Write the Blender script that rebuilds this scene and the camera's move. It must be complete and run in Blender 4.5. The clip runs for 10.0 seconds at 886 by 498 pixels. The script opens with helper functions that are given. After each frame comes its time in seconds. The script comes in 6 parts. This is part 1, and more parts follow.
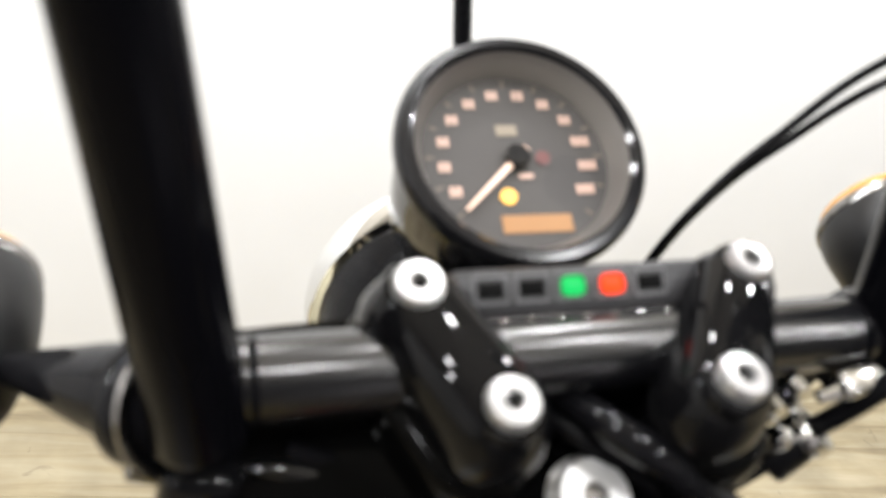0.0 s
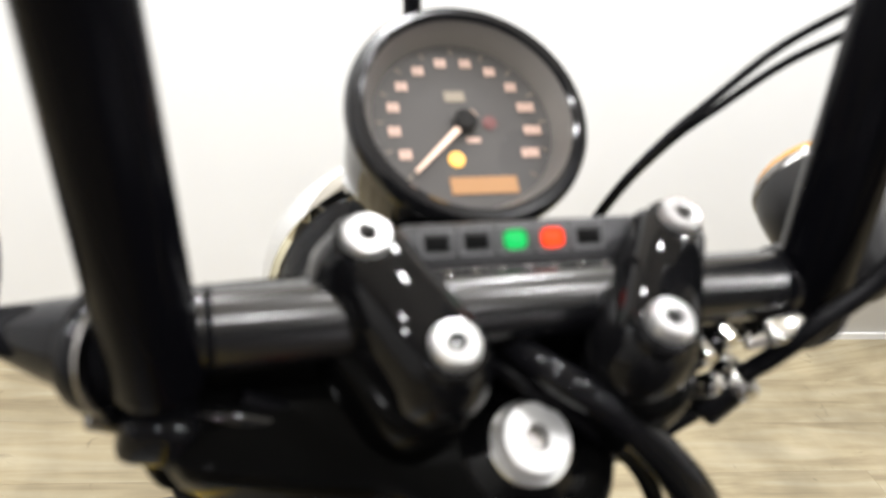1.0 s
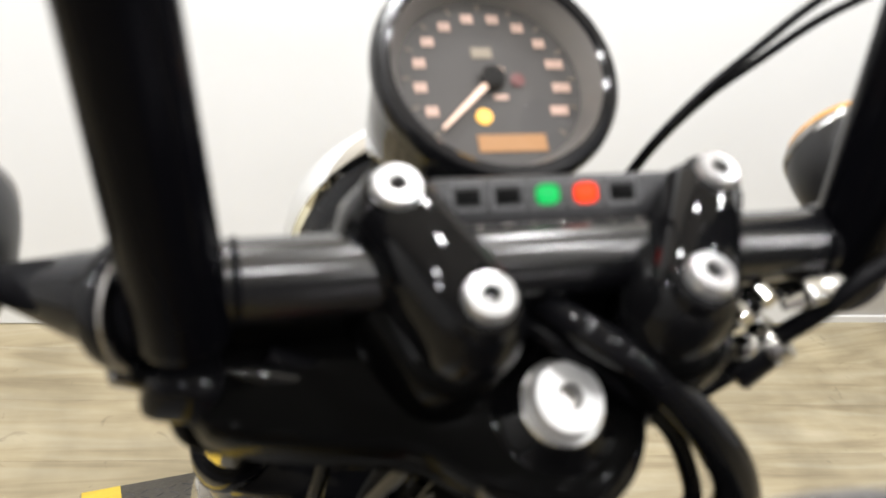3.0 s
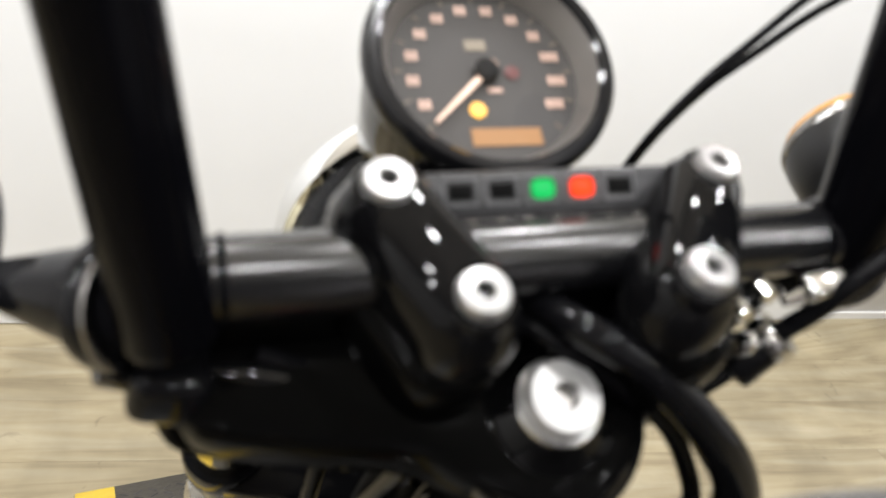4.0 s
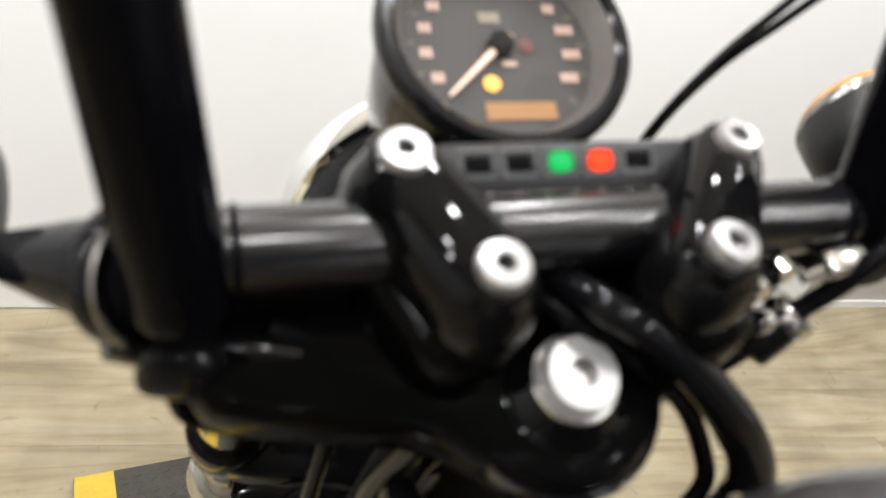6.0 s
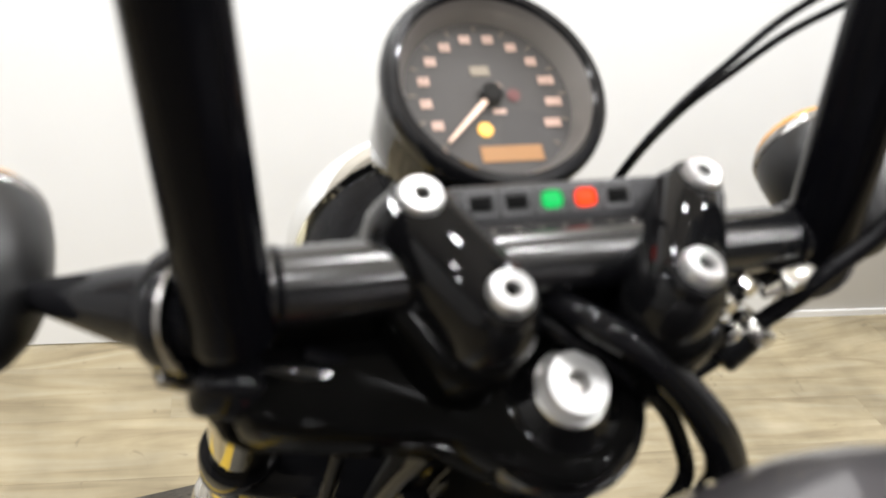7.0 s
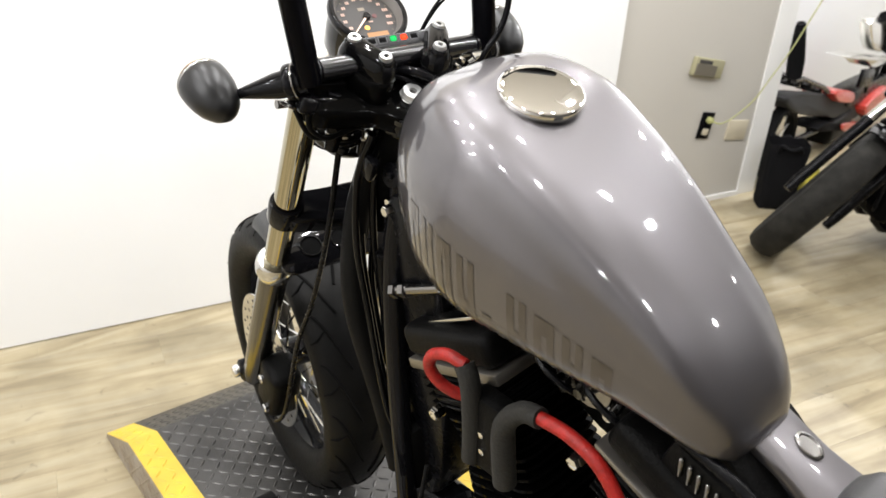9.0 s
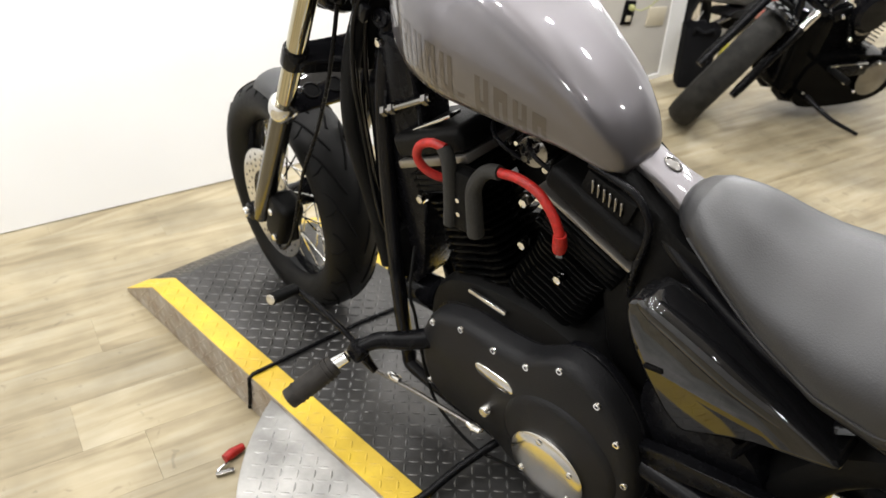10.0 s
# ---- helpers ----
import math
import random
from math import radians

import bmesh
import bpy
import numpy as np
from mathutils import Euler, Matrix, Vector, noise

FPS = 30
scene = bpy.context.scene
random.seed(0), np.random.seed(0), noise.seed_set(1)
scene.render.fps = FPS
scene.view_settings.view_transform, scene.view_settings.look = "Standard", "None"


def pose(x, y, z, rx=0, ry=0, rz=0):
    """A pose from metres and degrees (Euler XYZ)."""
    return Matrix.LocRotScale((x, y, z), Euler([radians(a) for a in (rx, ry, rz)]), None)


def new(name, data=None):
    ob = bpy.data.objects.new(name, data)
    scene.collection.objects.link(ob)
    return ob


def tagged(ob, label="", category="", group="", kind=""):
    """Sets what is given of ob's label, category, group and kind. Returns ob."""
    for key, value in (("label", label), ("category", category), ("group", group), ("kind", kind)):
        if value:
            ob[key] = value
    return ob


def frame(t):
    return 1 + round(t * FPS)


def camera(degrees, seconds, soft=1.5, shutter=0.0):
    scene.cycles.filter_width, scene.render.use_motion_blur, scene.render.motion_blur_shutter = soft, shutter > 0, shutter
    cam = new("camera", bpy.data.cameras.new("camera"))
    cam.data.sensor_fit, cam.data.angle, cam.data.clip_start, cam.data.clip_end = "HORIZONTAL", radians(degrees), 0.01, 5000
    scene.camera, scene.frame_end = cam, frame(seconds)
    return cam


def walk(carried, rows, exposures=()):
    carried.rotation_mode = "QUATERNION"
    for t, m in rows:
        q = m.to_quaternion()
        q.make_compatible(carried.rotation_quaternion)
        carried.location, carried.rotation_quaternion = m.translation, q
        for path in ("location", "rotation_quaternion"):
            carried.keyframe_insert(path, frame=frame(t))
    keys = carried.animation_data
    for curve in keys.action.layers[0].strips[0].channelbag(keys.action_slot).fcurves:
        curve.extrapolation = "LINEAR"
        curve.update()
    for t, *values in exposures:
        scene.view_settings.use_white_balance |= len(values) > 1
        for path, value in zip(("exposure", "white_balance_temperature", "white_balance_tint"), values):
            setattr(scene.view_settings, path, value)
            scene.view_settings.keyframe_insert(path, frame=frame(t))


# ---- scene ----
cam = camera(58.86, 10.0)
cam.data.dof.use_dof, cam.data.dof.focus_distance, cam.data.dof.aperture_fstop = True, 1.05, 7.4
# seconds, eye x y z, yaw to the left of +y, pitch up, roll
PATH = [
    (0.0, -0.2831, -0.1441, 1.2661, -26.00, -30.01, 10.38),
    (0.5, -0.2816, -0.1513, 1.2653, -28.79, -30.19, 12.18),
    (1.0, -0.2832, -0.1616, 1.2639, -29.08, -30.39, 11.44),
    (1.5, -0.2854, -0.1648, 1.2612, -28.08, -30.67, 10.94),
    (2.0, -0.2860, -0.1672, 1.2559, -27.92, -30.49, 10.73),
    (2.5, -0.2882, -0.1621, 1.2554, -28.35, -31.01, 10.86),
    (3.0, -0.2872, -0.1589, 1.2506, -28.54, -31.62, 11.28),
    (4.5, -0.2834, -0.1522, 1.2438, -29.17, -31.74, 11.33),
    (5.0, -0.2838, -0.1499, 1.2390, -29.21, -32.13, 11.73),
    (5.5, -0.2832, -0.1507, 1.2388, -29.09, -32.66, 11.58),
    (6.8, -0.3075, -0.1586, 1.2482, -30.49, -31.01, 11.41),
    (7.0, -0.3155, -0.1708, 1.2584, -31.56, -30.40, 11.08),
    (7.5, -0.3623, -0.2420, 1.2817, -39.73, -28.88, 13.34),
    (7.7, -0.3814, -0.2641, 1.2903, -40.20, -27.26, 11.81),
    (7.8, -0.3974, -0.2838, 1.2946, -40.91, -27.58, 13.11),
    (8.0, -0.4313, -0.3428, 1.3131, -40.66, -26.62, 12.98),
    (8.2, -0.4700, -0.4330, 1.3171, -37.35, -26.93, 9.78),
    (8.5, -0.5444, -0.5774, 1.3322, -38.37, -25.39, 4.65),
    (8.7, -0.6069, -0.6512, 1.3346, -38.10, -25.77, 3.85),
    (9.0, -0.7046, -0.7276, 1.3386, -40.66, -27.09, 3.39),
    (9.2, -0.7865, -0.7778, 1.3385, -44.13, -29.15, 2.60),
    (9.5, -0.9089, -0.8460, 1.3529, -46.61, -30.10, 2.95),
    (10.0, -1.0162, -0.9945, 1.3509, -45.71, -32.38, 2.66),
]


def eye_pose(x, y, z, yaw, pitch, roll):
    return pose(x, y, z, 90 + pitch, 0, yaw) @ pose(0, 0, 0, 0, 0, roll)


walk(cam, [(t, eye_pose(*row)) for t, *row in PATH], exposures=[(0.0, 0.20), (1.5, 0.12), (3.0, 0.06), (4.5, -0.08), (5.5, -0.09), (7.0, 0.09), (8.0, 0.18), (9.0, 0.26), (10.0, 0.32)])

# ---- light: closed showroom, round ceiling lamps, dim grey surroundings ----
world = bpy.data.worlds.new("world")
scene.world = world
world.use_nodes = True
world.node_tree.nodes["Background"].inputs[0].default_value = (0.9, 0.95, 1.0, 1)
world.node_tree.nodes["Background"].inputs[1].default_value = 0.05
CEILING = 3.0


def spot(x, y, watts, radius=0.032, colour=(0.985, 0.985, 1.0)):
    lamp = bpy.data.lights.new("globe_light", "POINT")
    lamp.shadow_soft_size, lamp.energy, lamp.color = radius, watts, colour
    ob = new("globe_light", lamp)
    ob.location = (x, y, CEILING - 0.66)
    return ob


LAMPS = [(-2.75, 0.6), (-2.3, 0.25), (-1.9, 0.75), (-1.45, 0.2), (-1.05, 0.7), (-0.65, 0.25), (-0.3, 0.75), (0.05, 0.2), (0.4, 0.6), (0.8, 0.15), (1.25, 0.45), (-1.3, -0.6), (-0.75, -0.35), (-0.3, -0.7), (0.3, -0.35), (0.6, -0.75), (0.95, -1.0), (1.3, -0.4), (1.9, -0.5), (2.7, -0.3), (3.7, -0.4), (2.9, -1.5), (3.2, 0.7), (4.3, 0.75), (0.1, -1.7), (1.4, -1.9), (-1.4, -1.8)]
for lx, ly in LAMPS:
    spot(lx, ly, 60 if lx > 3 and ly > 0.5 else 18.3 if ly > 0.1 else 12.6)


# ---- materials ----
def material(name, colour, rough=0.5, metal=0.0, tint=None, scale=8.0, spread=0.25, bump=0.0, bump_scale=60.0, coat=0.0, rough_spread=0.1, spec=0.5, island=0.0):
    """A surface with two scales of variation in colour and gloss, and fine relief."""
    m = bpy.data.materials.new(name)
    m.use_nodes = True
    nt = m.node_tree
    b = nt.nodes["Principled BSDF"]
    b.inputs["Metallic"].default_value = metal
    b.inputs["Specular IOR Level"].default_value = spec
    b.inputs["Coat Weight"].default_value = coat
    b.inputs["Coat Roughness"].default_value = 0.04
    co = nt.nodes.new("ShaderNodeTexCoord")
    big = nt.nodes.new("ShaderNodeTexNoise")
    big.inputs["Scale"].default_value, big.inputs["Detail"].default_value = scale, 6
    nt.links.new(co.outputs["Object"], big.inputs["Vector"])
    ramp = nt.nodes.new("ShaderNodeMapRange")
    ramp.inputs["From Min"].default_value, ramp.inputs["From Max"].default_value = 0.3, 0.7
    nt.links.new(big.outputs["Fac"], ramp.inputs["Value"])
    mix = nt.nodes.new("ShaderNodeMix")
    mix.data_type = "RGBA"
    other = tint or tuple(c * (1 - spread) for c in colour)
    mix.inputs[6].default_value, mix.inputs[7].default_value = (*colour, 1), (*other, 1)
    nt.links.new(ramp.outputs["Result"], mix.inputs[0])
    last = mix.outputs[2]
    if island:
        info = nt.nodes.new("ShaderNodeObjectInfo")
        hsv = nt.nodes.new("ShaderNodeHueSaturation")
        val = nt.nodes.new("ShaderNodeMapRange")
        val.inputs["To Min"].default_value, val.inputs["To Max"].default_value = 1 - island, 1 + island
        nt.links.new(info.outputs["Random"], val.inputs["Value"])
        nt.links.new(val.outputs["Result"], hsv.inputs["Value"])
        nt.links.new(last, hsv.inputs["Color"])
        last = hsv.outputs["Color"]
    nt.links.new(last, b.inputs["Base Color"])
    fine = nt.nodes.new("ShaderNodeTexNoise")
    fine.inputs["Scale"].default_value, fine.inputs["Detail"].default_value = bump_scale, 5
    nt.links.new(co.outputs["Object"], fine.inputs["Vector"])
    rr = nt.nodes.new("ShaderNodeMapRange")
    rr.inputs["To Min"].default_value, rr.inputs["To Max"].default_value = max(0.0, rough - rough_spread), min(1.0, rough + rough_spread)
    nt.links.new(fine.outputs["Fac"], rr.inputs["Value"])
    nt.links.new(rr.outputs["Result"], b.inputs["Roughness"])
    if bump:
        bp = nt.nodes.new("ShaderNodeBump")
        bp.inputs["Strength"].default_value, bp.inputs["Distance"].default_value = bump, 0.002
        nt.links.new(fine.outputs["Fac"], bp.inputs["Height"])
        nt.links.new(bp.outputs["Normal"], b.inputs["Normal"])
    return m


def glow(name, colour, strength, body=(0.1, 0.1, 0.1)):
    m = bpy.data.materials.new(name)
    m.use_nodes = True
    b = m.node_tree.nodes["Principled BSDF"]
    b.inputs["Base Color"].default_value = (*body, 1)
    b.inputs["Emission Color"].default_value = (*colour, 1)
    b.inputs["Emission Strength"].default_value = strength
    b.inputs["Roughness"].default_value = 0.4
    b.inputs["Specular IOR Level"].default_value = 0.15
    return m


def thin_pane(name):
    """A clear, hardly shiny sheet."""
    m = bpy.data.materials.new(name)
    m.use_nodes = True
    nt = m.node_tree
    clear, shine, mix = nt.nodes.new("ShaderNodeBsdfTransparent"), nt.nodes.new("ShaderNodeBsdfGlossy"), nt.nodes.new("ShaderNodeMixShader")
    shine.inputs["Roughness"].default_value, mix.inputs[0].default_value = 0.02, 0.04
    nt.links.new(clear.outputs[0], mix.inputs[1])
    nt.links.new(shine.outputs[0], mix.inputs[2])
    nt.links.new(mix.outputs[0], nt.nodes["Material Output"].inputs["Surface"])
    return m


def plank_material():
    """Pale, worn oak-look vinyl: long grain, grey streaks, each plank its own tone."""
    m = material("oak_plank", (0.56, 0.43, 0.27), 0.42, island=0.10)
    nt = m.node_tree
    b = nt.nodes["Principled BSDF"]
    co, info = nt.nodes["Texture Coordinate"], nt.nodes["Object Info"]
    move = nt.nodes.new("ShaderNodeVectorMath")
    move.operation = "MULTIPLY_ADD"
    nt.links.new(info.outputs["Random"], move.inputs[0])
    move.inputs[1].default_value = (31.0, 17.0, 7.0)
    nt.links.new(co.outputs["Object"], move.inputs[2])
    tall = nt.nodes.new("ShaderNodeMapping")
    tall.inputs["Scale"].default_value = (1.6, 14.0, 14.0)
    nt.links.new(move.outputs[0], tall.inputs["Vector"])
    grain = nt.nodes.new("ShaderNodeTexNoise")
    grain.inputs["Scale"].default_value, grain.inputs["Detail"].default_value, grain.inputs["Distortion"].default_value = 1.6, 9, 0.7
    nt.links.new(tall.outputs["Vector"], grain.inputs["Vector"])
    ramp = nt.nodes.new("ShaderNodeValToRGB")
    e = ramp.color_ramp.elements
    e[0].position, e[0].color = 0.25, (0.235, 0.190, 0.116, 1)
    e[1].position, e[1].color = 0.76, (0.465, 0.412, 0.295, 1)
    mid = ramp.color_ramp.elements.new(0.48)
    mid.color = (0.385, 0.323, 0.205, 1)
    nt.links.new(grain.outputs["Fac"], ramp.inputs["Fac"])
    hsv = nt.nodes["Hue/Saturation/Value"]
    nt.links.new(ramp.outputs["Color"], hsv.inputs["Color"])
    geo, soil, tone, both = (nt.nodes.new(k) for k in ("ShaderNodeNewGeometry", "ShaderNodeTexNoise", "ShaderNodeMapRange", "ShaderNodeMath"))
    soil.inputs["Scale"].default_value, soil.inputs["Detail"].default_value = 4.5, 5
    nt.links.new(geo.outputs["Position"], soil.inputs["Vector"])
    tone.inputs["From Min"].default_value, tone.inputs["From Max"].default_value = 0.32, 0.62
    tone.inputs["To Min"].default_value, tone.inputs["To Max"].default_value = 0.72, 1.06
    nt.links.new(soil.outputs["Fac"], tone.inputs["Value"])
    scuff, mark, worn = (nt.nodes.new(k) for k in ("ShaderNodeTexNoise", "ShaderNodeMapRange", "ShaderNodeMath"))
    scuff.inputs["Scale"].default_value, scuff.inputs["Detail"].default_value, scuff.inputs["Distortion"].default_value = 16.0, 3, 1.5
    nt.links.new(geo.outputs["Position"], scuff.inputs["Vector"])
    mark.inputs["From Min"].default_value, mark.inputs["From Max"].default_value = 0.66, 0.72
    mark.inputs["To Min"].default_value, mark.inputs["To Max"].default_value = 1.0, 0.78
    nt.links.new(scuff.outputs["Fac"], mark.inputs["Value"])
    worn.operation = "MULTIPLY"
    nt.links.new(tone.outputs["Result"], worn.inputs[0])
    nt.links.new(mark.outputs["Result"], worn.inputs[1])
    both.operation = "MULTIPLY"
    nt.links.new(worn.outputs["Value"], both.inputs[0])
    nt.links.new(nt.nodes["Object Info"].outputs["Random"], nt.nodes["Map Range.001"].inputs["Value"])
    nt.links.new(nt.nodes["Map Range.001"].outputs["Result"], both.inputs[1])
    nt.links.new(both.outputs["Value"], hsv.inputs["Value"])
    bp = nt.nodes.new("ShaderNodeBump")
    bp.inputs["Strength"].default_value, bp.inputs["Distance"].default_value = 0.15, 0.001
    nt.links.new(grain.outputs["Fac"], bp.inputs["Height"])
    nt.links.new(bp.outputs["Normal"], b.inputs["Normal"])
    return m


OAK = plank_material()
WHITE = material("white_backdrop", (0.86, 0.87, 0.88), 0.6, scale=1.5, spread=0.03, bump=0.08, bump_scale=180)
GREYWALL = material("grey_wall_paint", (0.53, 0.508, 0.465), 0.7, scale=1.2, spread=0.06, bump=0.2, bump_scale=220)
TRIM = material("white_trim_paint", (0.87, 0.87, 0.86), 0.45, spread=0.05)
# ceiling colour kept dark so the tank and chrome mirror less light
CEIL = material("dimmed_ceiling_tone", (0.20, 0.182, 0.15), 0.8, scale=2, spread=0.05)
RIGHTWALL = material("white_showroom_paint", (0.84, 0.84, 0.84), 0.7, scale=1.5, spread=0.15)
SIDEWALL = material("pale_showroom_paint", (0.78, 0.78, 0.78), 0.7, scale=1.5, spread=0.15)
# upper and back wall colours darkened for what the gloss parts reflect
UPPER = material("dimmed_upper_wall_tone", (0.40, 0.37, 0.32), 0.7, scale=1.5, spread=0.2)
SHADE = material("dimmed_back_wall_tone", (0.09, 0.088, 0.085), 0.7, scale=1.5, spread=0.3)
DARK = material("seam_dark", (0.05, 0.045, 0.04), 0.8)
STEEL = material("dark_tread_steel", (0.118, 0.115, 0.112), 0.38, 0.75, scale=9, spread=0.45, bump=0.25, bump_scale=120, rough_spread=0.18)
BARE = material("bare_tread_steel", (0.56, 0.55, 0.53), 0.46, 0.7, scale=9, spread=0.55, bump=0.3, bump_scale=90, rough_spread=0.2)
SIDE = material("rusted_edge_steel", (0.46, 0.43, 0.39), 0.45, 0.6, tint=(0.30, 0.24, 0.18), scale=22, bump=0.3)
YELLOW = material("yellow_safety_paint", (0.78, 0.55, 0.05), 0.45, tint=(0.62, 0.42, 0.05), scale=16, bump=0.2, bump_scale=140)
PAINT = material("silver_metallic_paint", (0.150, 0.142, 0.150), 0.41, 0.92, scale=3, spread=0.05, coat=1.0, rough_spread=0.05, bump_scale=900)
SATIN = material("satin_black_coat", (0.005, 0.005, 0.006), 0.27, 0.0, spread=0.3, spec=0.12, rough_spread=0.03)
GLOSS = material("gloss_black_enamel", (0.006, 0.006, 0.007), 0.055, 0.0, spread=0.2, spec=0.16, rough_spread=0.02)
# bar coat again, darkened and dulled so the uprights look shaded
UPRIGHTCOAT = material("dimmed_upright_coat", (0.0026, 0.0026, 0.0036), 0.18, 0.0, spread=0.1, spec=0.06, rough_spread=0.03)
BEZELCOAT = material("satin_bezel_coat", (0.008, 0.008, 0.009), 0.14, 0.0, spread=0.1, spec=0.30, rough_spread=0.03)
RINGGREY = material("brushed_ring", (0.25, 0.235, 0.22), 0.42, 0.7, spread=0.1, rough_spread=0.06)
FRAMEGREY = material("window_frame_grey", (0.13, 0.13, 0.135), 0.45, spread=0.1)
DIMPRINT = material("dim_dial_print", (0.22, 0.18, 0.13), 0.5, spread=0.05)
# shinier copy of that coat for the bar's bright highlight band
BARCOAT = material("satin_bar_coat", (0.004, 0.004, 0.005), 0.22, 0.0, spread=0.05, spec=1.0, rough_spread=0.02)
# shade put into the colour: near black, hardly reflecting, for recessed parts
SHADOW = material("shade_black_casting", (0.003, 0.003, 0.003), 0.10, 0.0, spread=0.3, spec=0.04, rough_spread=0.03)
CAST = material("flat_black_casting", (0.003, 0.003, 0.003), 0.7, 0.0, spread=0.3, spec=0.03, rough_spread=0.1)
COVERGLOSS = material("gloss_cover_lacquer", (0.007, 0.007, 0.0075), 0.05, 0.0, spread=0.1, spec=0.55, rough_spread=0.02)
GUARDGLOSS = material("gloss_guard_lacquer", (0.008, 0.008, 0.0085), 0.07, 0.0, spread=0.1, spec=0.7, rough_spread=0.02)
TYRE = material("front_tyre_rubber", (0.0062, 0.0060, 0.0056), 0.50, spec=0.14, spread=0.5, scale=14, bump=0.25, bump_scale=120)
PEGRUBBER = material("worn_peg_rubber", (0.034, 0.030, 0.026), 0.65, spec=0.3, spread=0.5, scale=40, bump=0.5, bump_scale=200)
BODYGLOSS = material("glossy_black_panel", (0.006, 0.006, 0.007), 0.06, 0.0, spread=0.2, spec=0.38, rough_spread=0.03)
CASECOAT = material("wrinkle_case_coat", (0.011, 0.011, 0.012), 0.44, 0.0, spec=0.20, bump=0.5, bump_scale=420)
WRINKLE = material("wrinkle_black_coat", (0.0048, 0.0047, 0.0046), 0.45, 0.0, spec=0.09, bump=0.5, bump_scale=420)
DUSTY = material("dusty_tyre_rubber", (0.022, 0.021, 0.0185), 0.8, spec=0.2, spread=0.65, scale=22, bump=1.0, bump_scale=60)
SEATGREY = material("worn_grey_seat", (0.030, 0.030, 0.031), 0.7, spread=0.25, bump=0.3, bump_scale=200)
RUBBER = material("black_rubber", (0.006, 0.006, 0.006), 0.62, spec=0.12, spread=0.4, bump=0.2, bump_scale=150)
CHROME = material("chrome", (0.86, 0.86, 0.85), 0.07, 1.0, spread=0.06, rough_spread=0.04)
CAPCHROME = material("cap_chrome", (0.80, 0.79, 0.77), 0.03, 1.0, spread=0.04, rough_spread=0.015)
ZINC = material("bright_zinc_plate", (0.56, 0.56, 0.555), 0.32, 0.80, spread=0.3, scale=90, rough_spread=0.1)
NUTZINC = material("matt_zinc_plate", (0.60, 0.60, 0.595), 0.42, 0.6, spread=0.12, scale=90, rough_spread=0.1)
STEMBLACK = material("stem_black_enamel", (0.003, 0.003, 0.0032), 0.06, 0.0, spread=0.2, spec=0.22, rough_spread=0.02)
RISERGLOSS = material("riser_black_enamel", (0.004, 0.004, 0.0045), 0.045, 0.0, spread=0.2, spec=0.19, rough_spread=0.015)
BAND = material("machined_alloy_band", (0.33, 0.31, 0.28), 0.40, 0.9, spread=0.25, rough_spread=0.1)
POLISHED = material("polished_alloy", (0.74, 0.73, 0.70), 0.18, 1.0, spread=0.12, rough_spread=0.06, bump=0.03)
SLIDER = material("dark_polished_slider", (0.145, 0.138, 0.120), 0.20, 1.0, spread=0.15, rough_spread=0.06)
# the floor's warm reflection is tinted into the fork chrome
TUBECHROME = material("floor_tinted_chrome", (0.46, 0.42, 0.30), 0.05, 1.0, spread=0.06, rough_spread=0.02)
DARKCHROME = material("dark_chrome", (0.30, 0.29, 0.28), 0.22, 1.0, spread=0.15, rough_spread=0.06)
LEATHER = material("black_vinyl_seat", (0.015, 0.015, 0.0162), 0.42, spread=0.25, spec=0.55, bump=0.18, bump_scale=420)
RED = material("red_plug_lead", (0.44, 0.013, 0.008), 0.5, spread=0.45, scale=120, bump=0.5, bump_scale=350)
FLAP = material("olive_grey_plastic", (0.15, 0.135, 0.105), 0.5, spread=0.1)
LENS = material("clear_faceted_lens", (0.55, 0.55, 0.54), 0.2, 0.9, spread=0.5, scale=40, bump=0.9, bump_scale=70)
REDPLASTIC = material("red_plastic", (0.60, 0.04, 0.025), 0.3, coat=0.4, spread=0.15)
DIAL = material("dial_face", (0.066, 0.062, 0.060), 0.6, spec=0.2, spread=0.1)
PRINT = material("dial_print", (0.60, 0.40, 0.32), 0.5, spread=0.05)
STRIPGREY = material("strip_grey", (0.0250, 0.0250, 0.0270), 0.40, spread=0.15)
GREYPRINT = material("badge_grey", (0.118, 0.106, 0.103), 0.36, 0.92, coat=1.0, spread=0.08)
GREYLINE = material("badge_line", (0.30, 0.285, 0.275), 0.40, 0.8, coat=0.8, spread=0.08)
IVORY = material("ivory_plastic", (0.34, 0.32, 0.20), 0.5, spread=0.06)
GROOVE = material("groove_black", (0.004, 0.004, 0.004), 0.9, spec=0.1)
BEIGE = material("beige_plate", (0.58, 0.525, 0.40), 0.5, spread=0.06)
CORD = material("yellow_green_cord", (0.40, 0.41, 0.17), 0.5, spread=0.15)
CLOTH = material("black_cloth", (0.008, 0.008, 0.009), 0.9, spec=0.1, spread=0.4, bump=0.5, bump_scale=200)
YCLOTH = material("yellow_cloth", (0.62, 0.55, 0.08), 0.85, spread=0.35, bump=0.5, bump_scale=90)
PODBLACK = material("satin_pod_lacquer", (0.005, 0.005, 0.0055), 0.36, 0.0, spread=0.1, spec=0.42, rough_spread=0.02)
PODLENS = material("smoked_amber_lens", (0.70, 0.36, 0.10), 0.15, spread=0.2, coat=0.5)
AMBER = material("amber_lens", (0.85, 0.30, 0.03), 0.2, spread=0.1, coat=0.5)
PANE = thin_pane("gauge_pane")
